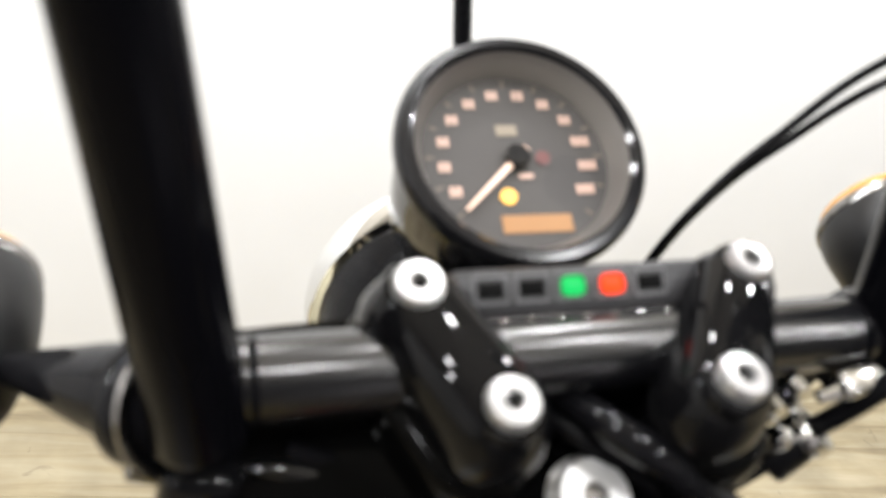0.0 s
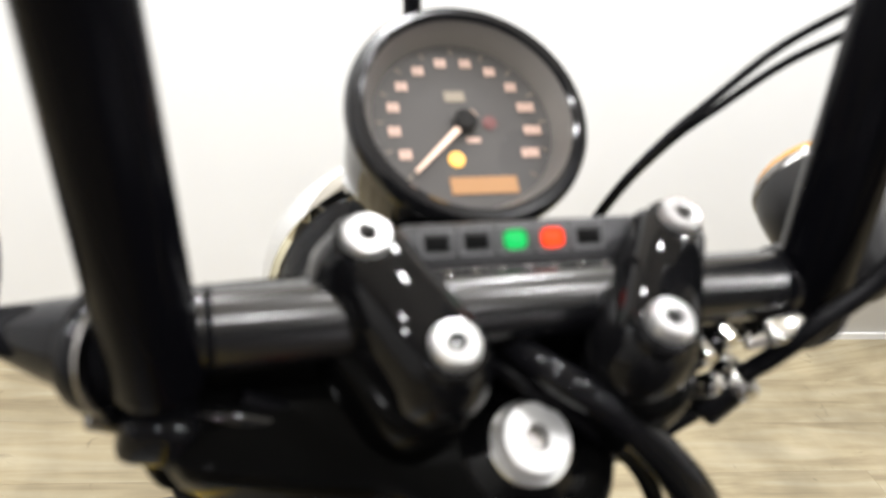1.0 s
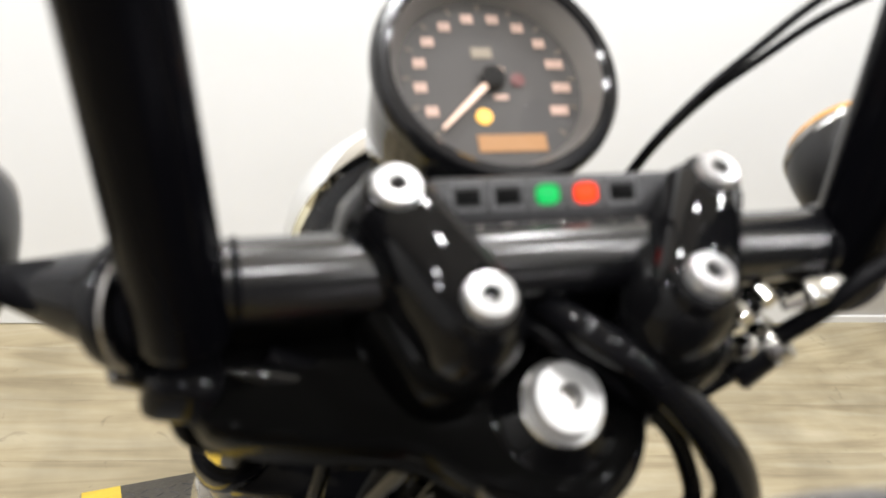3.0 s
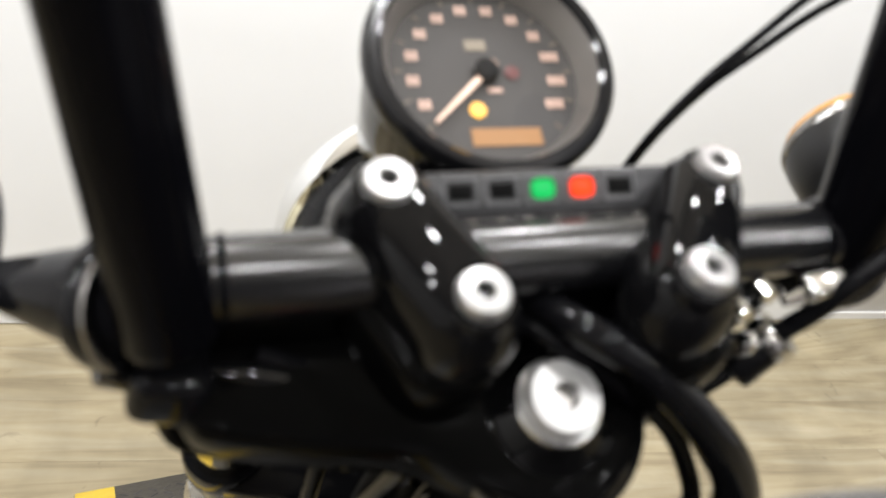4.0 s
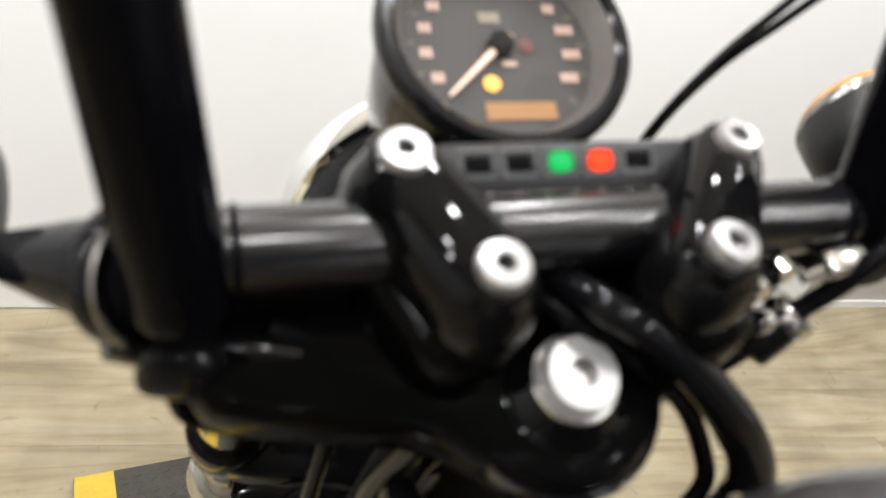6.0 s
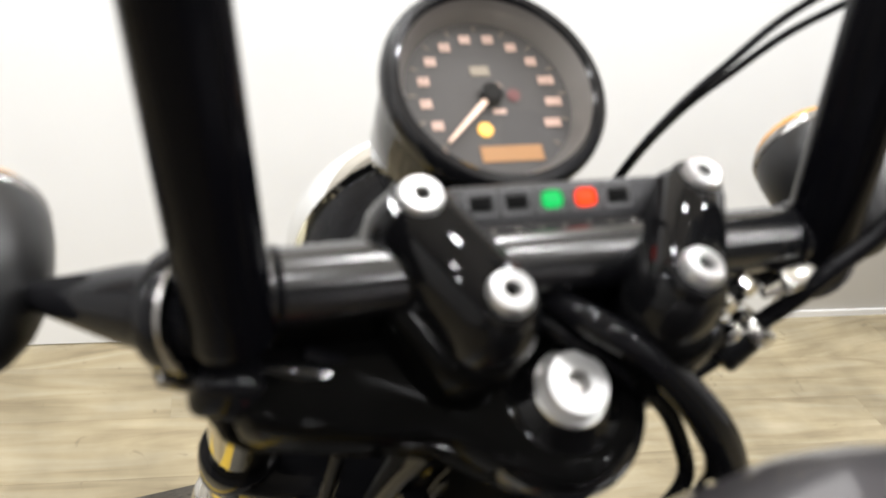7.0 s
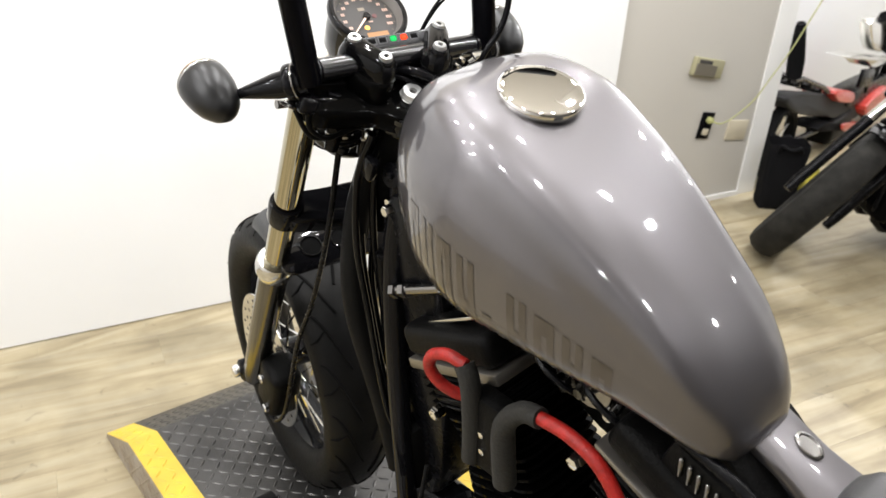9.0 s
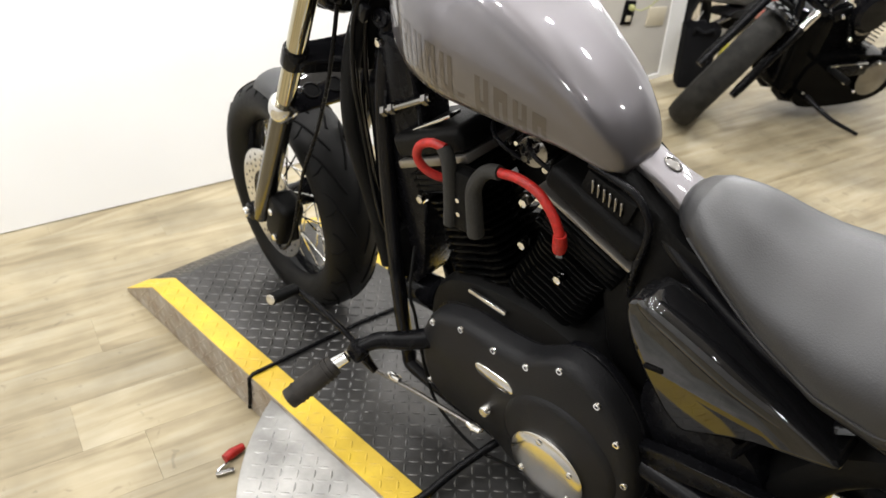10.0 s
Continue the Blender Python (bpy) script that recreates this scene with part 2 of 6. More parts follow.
MIRROR = material("mirror_glass", (0.9, 0.9, 0.9), 0.02, 1.0, spread=0.02, rough_spread=0.02)
GREEN = glow("green_tell_tale", (0.0, 0.55, 0.11), 1.2, (0.01, 0.04, 0.02))
REDGLOW = glow("red_tell_tale", (1.0, 0.045, 0.006), 2.2, (0.03, 0.005, 0.005))
GUNMETAL = material("gunmetal_plate", (0.036, 0.034, 0.033), 0.27, 1.0, spread=0.2, rough_spread=0.05)
YELLOWGLOW = glow("yellow_tell_tale", (1.0, 0.50, 0.03), 2.2)
LCD = glow("amber_display", (1.0, 0.42, 0.15), 0.30, (0.2, 0.12, 0.06))
NEEDLE = glow("needle_paint", (1.0, 0.55, 0.35), 0.25, (0.85, 0.62, 0.5))
DIMRED = material("unlit_red_lens", (0.12, 0.03, 0.03), 0.3)


# ---- mesh helpers ----
def part(name, bm, mat, parent=None, label="", at=None, smooth=40):
    bmesh.ops.recalc_face_normals(bm, faces=bm.faces)
    me = bpy.data.meshes.new(name)
    bm.to_mesh(me)
    bm.free()
    me.materials.append(mat)
    me.polygons.foreach_set("use_smooth", [True] * len(me.polygons))
    me.set_sharp_from_angle(angle=radians(smooth))
    ob = new(name, me)
    ob.parent = parent
    if at is not None:
        ob.matrix_basis = at
    if label:
        tagged(ob, label)
    return ob


def thing(name, label, category, at=None, group="", kind=""):
    ob = new(name)
    if at is not None:
        ob.matrix_basis = at
    return tagged(ob, label, category, group, kind)


def box(size, at=None, bevel=0.0, segments=2, bm=None):
    bm = bm or bmesh.new()
    made = bmesh.ops.create_cube(bm, size=1.0, matrix=(at or Matrix()) @ Matrix.Diagonal((*size, 1)))
    if bevel:
        edges = {e for v in made["verts"] for e in v.link_edges}
        bmesh.ops.bevel(bm, geom=list(edges), offset=bevel, segments=segments, affect="EDGES", profile=0.5)
    return bm


def bridge(bm, rings, closed=True, caps=(True, True)):
    """Skin a list of rings of points."""
    vs = [[bm.verts.new(p) for p in ring] for ring in rings]
    n = len(vs[0])
    for a, b in zip(vs, vs[1:]):
        for i in range(n if closed else n - 1):
            bm.faces.new((a[i], a[(i + 1) % n], b[(i + 1) % n], b[i]))
    if caps[0]:
        bm.faces.new(vs[0])
    if caps[1]:
        bm.faces.new(vs[-1])
    return bm


def frame_of(axis):
    axis = Vector(axis).normalized()
    side = axis.cross(Vector((0, 0, 1)) if abs(axis.z) < 0.9 else Vector((1, 0, 0))).normalized()
    return axis, side, axis.cross(side)


def smooth_path(points, steps=6):
    """Catmull-Rom through the points."""
    p = [Vector(q) for q in points]
    p = [2 * p[0] - p[1]] + p + [2 * p[-1] - p[-2]]
    out = []
    for a, b, c, d in zip(p, p[1:], p[2:], p[3:]):
        for k in range(steps):
            t = k / steps
            out.append(0.5 * (2 * b + (c - a) * t + (2 * a - 5 * b + 4 * c - d) * t * t + (3 * b - a - 3 * c + d) * t ** 3))
    return out + [p[-2]]


def tube(points, radius, seg=14, bm=None, curve=0):
    """A round rod along the points; radius one number or one for each point."""
    bm = bm or bmesh.new()
    pts = smooth_path(points, curve) if curve else [Vector(q) for q in points]
    n = len(pts)
    radii = [radius] * n if isinstance(radius, (int, float)) else [float(np.interp(i / (n - 1), np.linspace(0, 1, len(radius)), radius)) for i in range(n)]
    tangents = [(pts[min(i + 1, n - 1)] - pts[max(i - 1, 0)]).normalized() for i in range(n)]
    _, side, _ = frame_of(tangents[0])
    rings = []
    for i in range(n):
        side = (side - tangents[i] * side.dot(tangents[i])).normalized()
        up = tangents[i].cross(side)
        stretch = 1.0
        if 0 < i < n - 1 and not curve:
            stretch = 1.0
        rings.append([pts[i] + radii[i] * stretch * (math.cos(2 * math.pi * k / seg) * side + math.sin(2 * math.pi * k / seg) * up) for k in range(seg)])
    return bridge(bm, rings)


def lathe(profile, at=None, seg=32, bm=None):
    """Turn (radius, height) pairs round the z axis of the pose at."""
    bm = bm or bmesh.new()
    at = at or Matrix()
    rings = [[at @ Vector((max(r, 1e-5) * math.cos(2 * math.pi * k / seg), max(r, 1e-5) * math.sin(2 * math.pi * k / seg), z)) for k in range(seg)] for r, z in profile]
    bridge(bm, rings, caps=(False, False))
    bmesh.ops.remove_doubles(bm, verts=bm.verts, dist=2e-5)
    return bm


def facing(place, normal, roll=0.0):
    """A pose at place whose z axis points along normal."""
    z, x, _ = frame_of(normal)
    x = Vector((1, 0, 0)) - z * z.x if abs(z.x) < 0.95 else Vector((0, 1, 0)) - z * z.y
    x.normalize()
    m = Matrix((x, z.cross(x), z)).transposed().to_4x4()
    return Matrix.Translation(place) @ m @ pose(0, 0, 0, 0, 0, roll)


def prism(outline, depth, at=None, bevel=0.0, bm=None):
    """A flat outline in the pose's x-y plane, thickened along +z, its upper rim rounded."""
    bm = bm or bmesh.new()
    at = at or Matrix()
    c = Vector((sum(p[0] for p in outline) / len(outline), sum(p[1] for p in outline) / len(outline), 0))
    rings = []
    for inset, z in ((0, 0), (0, depth - bevel), (0.3 * bevel, depth - 0.3 * bevel), (bevel, depth)) if bevel else ((0, 0), (0, depth)):
        ring = []
        for x, y in outline:
            v = Vector((x, y, 0)) - c
            v = v * max(0.0, 1 - inset / max(v.length, 1e-6)) + c
            ring.append(at @ Vector((v.x, v.y, z)))
        rings.append(ring)
    return bridge(bm, rings)


def rounded(points, steps=5):
    """A closed smooth outline through 2D points."""
    n = len(points)
    out = []
    for i in range(n):
        a, b, c, d = (Vector(points[(i + k - 1) % n]) for k in range(4))
        for k in range(steps):
            t = k / steps
            q = 0.5 * (2 * b + (c - a) * t + (2 * a - 5 * b + 4 * c - d) * t * t + (3 * b - a - 3 * c + d) * t ** 3)
            out.append((q.x, q.y))
    return out


# ---- the room ----
WALL_TURN = math.atan(-0.184)


def wall_point(x, back=0.0):
    """A point of the front wall's line on the floor, some metres behind its face."""
    return Vector((x + back * math.sin(-WALL_TURN), 1.379 - 0.184 * x + back * math.cos(WALL_TURN), 0))


def wall_slab(name, x0, x1, front, thick, z0, z1, mat, bevel=0.0):
    a, b = wall_point(x0, front), wall_point(x1, front)
    mid, length = (a + b) / 2, (b - a).length
    m = Matrix.Translation((mid.x, mid.y, (z0 + z1) / 2)) @ Matrix.Rotation(WALL_TURN, 4, "Z") @ Matrix.Translation((0, thick / 2, 0))
    return tagged(part(name, box((length, thick, z1 - z0), m, bevel), mat), kind="structure")


tagged(wall_slab("backdrop_panel", -3.3, 1.645, 0.0, 0.018, 0.004, 1.80, WHITE), "seamless white backdrop wall panel behind the lift", "wall")
tagged(wall_slab("wall_front", -3.4, 2.463, 0.024, 0.12, 0.0, 1.80, GREYWALL), "matt grey painted wall beside the backdrop", "wall")
# added out of view: a darker band for the black parts to mirror
tagged(wall_slab("wall_upper", -3.4, 2.463, 0.024, 0.12, 1.80, CEILING, UPPER), "unseen upper part of the front wall, darkened for reflections", "wall")
tagged(wall_slab("baseboard", 1.66, 2.462, 0.012, 0.010, 0.0, 0.022, TRIM), "low white painted skirting on the grey wall", "skirting")
tagged(wall_slab("trim", 2.465, 2.572, 0.018, 0.146, 0.0, CEILING, TRIM), "white painted corner trim of the wall end", "trim", kind="structure")
# left and back walls stay unseen; their tones steer the reflections
for nm, size, place in (
    ("wall_far", (3.4, 0.1, CEILING), (4.1, 1.62, CEILING / 2)),
    ("wall_right", (0.1, 6.4, CEILING), (5.6, -1.5, CEILING / 2)),
    ("wall_left", (0.1, 6.6, CEILING), (-3.4, -1.3, CEILING / 2)),
    ("wall_back", (9.1, 0.1, CEILING), (1.1, -4.4, CEILING / 2)),
):
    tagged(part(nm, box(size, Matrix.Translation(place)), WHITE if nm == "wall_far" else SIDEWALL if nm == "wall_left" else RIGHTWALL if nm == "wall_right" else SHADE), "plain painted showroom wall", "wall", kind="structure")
tagged(part("ceiling", box((9.2, 7.2, 0.08), Matrix.Translation((1.1, -1.2, CEILING + 0.04))), CEIL), "unseen showroom ceiling, darkened for reflections", "ceiling", kind="structure")
floor = tagged(part("floor", box((9.4, 7.4, 0.06), Matrix.Translation((1.1, -1.2, -0.034))), DARK), "pale worn oak-look plank floor", "floor", kind="structure")

for lx, ly in LAMPS:
    lamp = thing("ceiling_lamp", "round globe ceiling lamp on a thin cord", "ceiling lamp", Matrix.Translation((lx, ly, CEILING)), "ceiling globes")
    part("stem", lathe([(0.050, 0.0), (0.050, -0.012), (0.002, -0.018), (0.002, -0.600), (0.014, -0.612), (0.0, -0.612)]), CEIL, lamp)


# ---- the lift: a tread-plate runway across a round turntable ----
DECK = 0.110
LEFT, RIGHT, FRONT, CREASE, REAR = -0.338, 0.257, 0.925, 0.745, -1.75
lift = thing("motorcycle_lift", "dark tread-plate lift platform with yellow edge stripes", "lift platform")


def deck_z(y, z=DECK):
    return z if y <= CREASE else 0.012 + (z - 0.012) * (FRONT - y) / (FRONT - CREASE)


def deck_strip(name, x0, x1, mat, up, label):
    bm = bmesh.new()
    rings = []
    for y in (FRONT, CREASE + 0.03, CREASE, CREASE - 0.03, REAR):
        top = deck_z(y) + up
        rings.append([(x0, y, top - 0.008), (x1, y, top - 0.008), (x1, y, top), (x0, y, top)])
    return part(name, bridge(bm, rings), mat, lift, label)


deck_strip("deck", LEFT + 0.066, RIGHT - 0.066, STEEL, 0.0, "dark worn tread steel deck")
deck_strip("edge_stripe", LEFT, LEFT + 0.066, YELLOW, 0.0, "yellow painted edge")
deck_strip("edge_stripe", RIGHT - 0.066, RIGHT, YELLOW, 0.0, "yellow painted edge")
for sx in (LEFT - 0.002, RIGHT - 0.002):
    bm = bmesh.new()
    rings = [[(sx, y, 0.001), (sx + 0.004, y, 0.001), (sx + 0.004, y, deck_z(y) - 0.002), (sx, y, deck_z(y) - 0.002)] for y in (FRONT, CREASE + 0.03, CREASE, REAR)]
    part("side_plate", bridge(bm, rings), SIDE, lift, "scuffed rusty steel side plate")


def tread(bm, x, y, z, turn, slope=0.0, length=0.025, width=0.006, height=0.0016):
    """One raised lozenge of tread plate."""
    m = Matrix.Translation((x, y, z)) @ Matrix.Rotation(slope, 4, "X") @ Matrix.Rotation(turn, 4, "Z")
    low = [bm.verts.new(m @ Vector(p)) for p in ((-length / 2, 0, 0), (-length / 5, -width / 2, 0), (length / 5, -width / 2, 0), (length / 2, 0, 0), (length / 5, width / 2, 0), (-length / 5, width / 2, 0))]
    high = [bm.verts.new(m @ Vector(p)) for p in ((-length / 3.2, 0, height), (length / 3.2, 0, height))]
    for f in ((0, 1, "a"), (1, 2, "ab"), (2, 3, "b"), (3, 4, "b"), (4, 5, "ba"), (5, 0, "a")):
        bm.faces.new([low[f[0]], low[f[1]]] + [high["ab".index(k)] for k in reversed(f[2])])


def tread_field(x0, x1, y0, y1, keep, height_at, pitch=0.0245):
    bm = bmesh.new()
    for j in range(int((y1 - y0) / pitch)):
        for i in range(int((x1 - x0) / pitch)):
            x, y = x0 + (i + 0.5) * pitch, y0 + (j + 0.5) * pitch
            if keep(x, y):
                slope = -math.atan2(DECK - 0.012, FRONT - CREASE) if y > CREASE and height_at is deck_z else 0.0
                tread(bm, x, y, height_at(y), radians(45 if (i + j) % 2 else -45), slope)
    return bm


tagged(part("tread_pattern", tread_field(LEFT + 0.068, RIGHT - 0.068, -0.75, FRONT - 0.01, lambda x, y: True, deck_z), STEEL, lift), kind="stuff")
tagged(part("tread_pattern", tread_field(LEFT + 0.003, LEFT + 0.064, -0.75, FRONT - 0.01, lambda x, y: True, deck_z), YELLOW, lift), kind="stuff")
tagged(part("tread_pattern", tread_field(RIGHT - 0.064, RIGHT - 0.003, -0.2, FRONT - 0.01, lambda x, y: True, deck_z), YELLOW, lift), kind="stuff")

bm = bmesh.new()
for j in range(70):
    for i in range(4):
        y, z = FRONT - 0.03 - 0.0245 * j, 0.012 + 0.0245 * (i + 0.3)
        if z < deck_z(y) - 0.012:
            turned = Matrix.Translation((LEFT - 0.002, y, z)) @ Matrix.Rotation(radians(-90), 4, "Y")
            side = bmesh.new()
            tread(side, 0, 0, 0, radians(45 if (i + j) % 2 else -45))
            side.transform(turned)
            me = bpy.data.meshes.new("tmp")
            side.to_mesh(me)
            side.free()
            bm.from_mesh(me)
            bpy.data.meshes.remove(me)
tagged(part("tread_pattern", bm, SIDE, lift), kind="stuff")

turntable = thing("turntable", "round bare steel tread-plate turntable under the lift", "turntable")
TT = Vector((0.0, -0.40, 0))
part("table_plate", lathe([(0.10, 0.085), (0.672, 0.085), (0.677, 0.088), (0.677, 0.097), (0.672, 0.100), (0.10, 0.100)], Matrix.Translation(TT), seg=128), BARE, turntable)
part("table_drum", lathe([(0.62, 0.0), (0.62, 0.086), (0.58, 0.086)], Matrix.Translation(TT), seg=96), STEEL, turntable, "dark drum below the plate")
tagged(part("tread_pattern", tread_field(-0.68, LEFT - 0.004, -1.0, 0.2, lambda x, y: (Vector((x, y, 0)) - TT).length < 0.66, lambda y: 0.100), BARE, turntable), kind="stuff")


# ---- the motorcycle: x to its right, y ahead, z up from the deck; the steering head at y = 0 ----
LEANING = Matrix.Translation((0, 0, DECK)) @ Matrix.Rotation(radians(1.63), 4, "Z") @ Matrix.Rotation(radians(-8.44), 4, "Y")
HEAD = Vector((0, 0, 0.979))
STEER = Matrix.Translation(HEAD) @ Matrix.Rotation(radians(9.83), 4, Vector((0, 0.503, -0.864))) @ Matrix.Translation(-HEAD)
moto = thing("motorcycle", "silver-grey cruiser motorcycle with tall black bars, leaning on its stand", "motorcycle", LEANING)


def fork_y(z):
    return 0.174 + (0.780 - z) * 0.560


FORK = Vector((0, 0.560, -1)).normalized()
AXLE = Vector((0.006, 0.475, 0.293))

# handlebar, risers and controls
bm = tube([(-0.116, 0.030, 1.013), (0.119, 0.030, 1.013)], 0.0135, 28)
handlebar = part("handlebar", bm, BARCOAT, moto, "tall satin black handlebar with mitred uprights", STEER)
for s, foot, top in ((-1, (-0.1226, 0.0205, 1.0035), (-0.1502, 0.054, 1.285)), (1, (0.1190, 0.0250, 1.0035), (0.1228, 0.063, 1.285))):
    foot, top = Vector(foot), Vector(top)
    run = (top - foot).normalized()
    part("upright", tube([foot - run * 0.003, foot, top, top + Vector((0.010 * s, 0.004, 0.022)), top + Vector((0.040 * s, 0.0, 0.034)), top + Vector((0.19 * s, -0.05, 0.034))], [0.0130, 0.0150, 0.0156, 0.0150, 0.0148], 28), UPRIGHTCOAT, handlebar)
    part("weld_bead", tube([Vector((foot.x - 0.0155 * s, 0.030 + 0.0132 * math.cos(k * math.pi / 8), 1.013 + 0.0132 * math.sin(k * math.pi / 8))) for k in range(17)], 0.0014, 8), UPRIGHTCOAT, handlebar)
    part("grip", tube([top + Vector((0.09 * s, -0.018, 0.034)), top + Vector((0.19 * s, -0.05, 0.034))], 0.0185, 16), RUBBER, handlebar)


def stadium(centre, along, side, up, half, profile, seg=56, crown=0.0):
    """A pill-shaped block: (radius, height) pairs skinned round two centres, its top humped by the crown."""
    rings = []
    for r, u in profile:
        ring = []
        for k in range(seg):
            a = 2 * math.pi * (k + 0.5) / seg
            c, w = math.cos(a), math.sin(a)
            far = math.copysign(half, c) + r * c
            hump = crown * max(0.0, 1 - (far / (half + 0.017)) ** 2) * max(0.0, min(1.0, (u + 0.030) / 0.022)) - crown * 0.45 * (u > -0.02)
            ring.append(centre + along * far + side * (r * w) + up * (u + hump))
        rings.append(ring)
    return bridge(bmesh.new(), rings)


# each riser is a pill-shaped clamp held by a front and a back cap screw
for back, front, girth in (((-0.0583, 0.0324, 1.0445), (-0.0379, -0.0042, 1.0286), 0.0180), ((0.0571, 0.0352, 1.0447), (0.0330, -0.0063, 1.0325), 0.0172)):
    back, front = Vector(back), Vector(front)
    along, mid = (back - front).normalized(), (back + front) / 2
    side = along.cross(Vector((0, -0.42, 0.91))).normalized()
    up = side.cross(along)
    half = (back - front).length / 2 - 0.002
    g = girth
    riser = part("riser", stadium(mid, along, side, up, half, [(g * 0.90, -0.040), (g * 0.97, -0.034), (g, -0.0275), (g, -0.0265), (g * 0.985, -0.0210), (g * 0.93, -0.0155), (g * 0.83, -0.0110), (g * 0.69, -0.0076), (g * 0.52, -0.0054), (g * 0.33, -0.0042), (g * 0.12, -0.0038)], crown=0.006), RISERGLOSS, moto, "gloss black handlebar riser", STEER)
    lower = mid + side * (-0.003 if back.x < 0 else 0.005)
    part("riser_base", stadium(lower, along, side, up, half * 0.92, [(0.0170, -0.078), (0.0185, -0.066), (0.0198, -0.050), (0.0202, -0.040), (0.0198, -0.0345), (0.0186, -0.0305), (0.0165, -0.0285), (0.012, -0.0280)]), SHADOW, riser)
    part("clamp_gap", stadium(mid, along, side, up, half, [(g * 1.004, -0.0292), (g * 1.004, -0.0280)]), GROOVE, riser)
    foot = Vector((back.x * 0.88, 0.020, 0.945))
    part("riser_leg", tube([mid - up * 0.050, (mid - up * 0.070).lerp(foot, 0.5), foot], [g * 0.95, g * 0.90, g * 1.05], 24), SHADOW, riser)
    for c in (back, front):
        part("screw_seat", lathe([(0.0112, -0.013), (0.0112, -0.0065), (0.0102, -0.0050), (0.0, -0.0050)], facing(c, up), 28), RISERGLOSS, riser)
        part("bolt", lathe([(0.0078, -0.0085), (0.0078, -0.0016), (0.0071, 0.0), (0.0033, 0.0002), (0.0031, -0.003)], facing(c, up), 28), ZINC, riser, "bright cap screw")
        part("hex_socket", lathe([(0.0033, -0.003), (0.0, -0.003)], facing(c, up), 6), DARK, riser)
        for k in range(18):
            a = 2 * math.pi * k / 18
            part("knurl", tube([facing(c, up) @ Vector((0.0078 * math.cos(a), 0.0078 * math.sin(a), -0.0085)), facing(c, up) @ Vector((0.0078 * math.cos(a), 0.0078 * math.sin(a), -0.0022))], 0.00055, 5), ZINC, riser)
part("riser_bridge", box((0.080, 0.036, 0.052), Matrix.Translation((0, 0.052, 0.990)) @ pose(0, 0, 0, -20, 0, 0), 0.016, 4), GLOSS, moto, "black gauge bracket between the risers", STEER)
# added block for the solid black area under the bar; hides the yoke arm
part("under_bar_block", prism(rounded([(-0.118, 0.998), (-0.112, 1.004), (-0.030, 1.004), (-0.018, 0.985), (-0.022, 0.950), (-0.060, 0.938), (-0.105, 0.948), (-0.120, 0.968)]), 0.034, Matrix(((1, 0, 0, 0), (0, 0, -1, 0.066), (0, 1, 0, 0), (0, 0, 0, 1))), 0.014), SHADOW, moto, "added black block under the bar", STEER)
part("block_seam", tube([(-0.098, 0.028, 0.985), (-0.070, 0.026, 0.972), (-0.048, 0.018, 0.955), (-0.036, 0.004, 0.945)], 0.0032, 8, curve=5), GLOSS, moto, at=STEER)

# speedometer
NORMAL = Vector((0, -0.57, 0.82)).normalized()
GAUGE = facing((0.000, 0.117, 1.041), NORMAL)
gauge = part("speedometer", lathe([(0.020, -0.070), (0.036, -0.066), (0.044, -0.050), (0.0468, -0.020), (0.0474, 0.000), (0.0474, 0.006), (0.0470, 0.006), (0.0404, -0.0004), (0.0, -0.0008)], GAUGE, 64), BODYGLOSS, moto, "round black speedometer with a warm lit dial", STEER)
part("bezel", lathe([(0.0474, -0.001), (0.0500, 0.001), (0.0514, 0.005), (0.0516, 0.009), (0.0508, 0.0125), (0.0492, 0.0142), (0.0460, 0.0142), (0.0442, 0.0126)], GAUGE, 72), BEZELCOAT, gauge, "satin black bezel")
part("dial", lathe([(0.0402, 0.0002), (0.0402, 0.0008), (0.0, 0.0008)], GAUGE, 48), DIAL, gauge, "dark grey dial")
part("rim_ring", lathe([(0.0392, 0.0010), (0.0400, 0.0030), (0.0424, 0.0085), (0.0442, 0.0124), (0.0456, 0.0120), (0.0404, 0.0004)], GAUGE, 72), RINGGREY, gauge, "brushed grey inner ring")
for k in range(12):
    a = radians(207 - 234 * k / 11)
    digits = 2 if k < 9 else 3
    for d in range(digits):
        x = (d - (digits - 1) / 2) * 0.0027
        part("dial_mark", box((0.0020, 0.0042, 0.0004), GAUGE @ Matrix.Translation((0.0306 * math.cos(a) + x, 0.0306 * math.sin(a), 0.0012)), 0.0), PRINT, gauge)
for k in range(61):
    if k % 5 == 0:
        a = radians(222 - 264 * k / 60)
        part("tick", box((0.0035, 0.0006, 0.0003), GAUGE @ Matrix.Translation((0.0360 * math.cos(a), 0.0360 * math.sin(a), 0.0011)) @ Matrix.Rotation(a, 4, "Z")), DIMPRINT, gauge)
part("needle", prism([(-0.006, -0.0016), (0.0335, -0.0006), (0.0335, 0.0006), (-0.006, 0.0016)], 0.0012, GAUGE @ Matrix.Rotation(radians(223), 4, "Z") @ Matrix.Translation((0, 0, 0.003))), NEEDLE, gauge, "pale orange needle")
part("needle_hub", lathe([(0.0052, 0.001), (0.0052, 0.005), (0.004, 0.006), (0, 0.006)], GAUGE, 20), SATIN, gauge)
part("display", box((0.029, 0.0075, 0.0004), GAUGE @ Matrix.Translation((0.004, -0.0285, 0.0012)), 0), LCD, gauge, "amber lit display window")
part("unit_mark", box((0.006, 0.0022, 0.0003), GAUGE @ Matrix.Translation((0.003, -0.0075, 0.0011)), 0), PRINT, gauge)
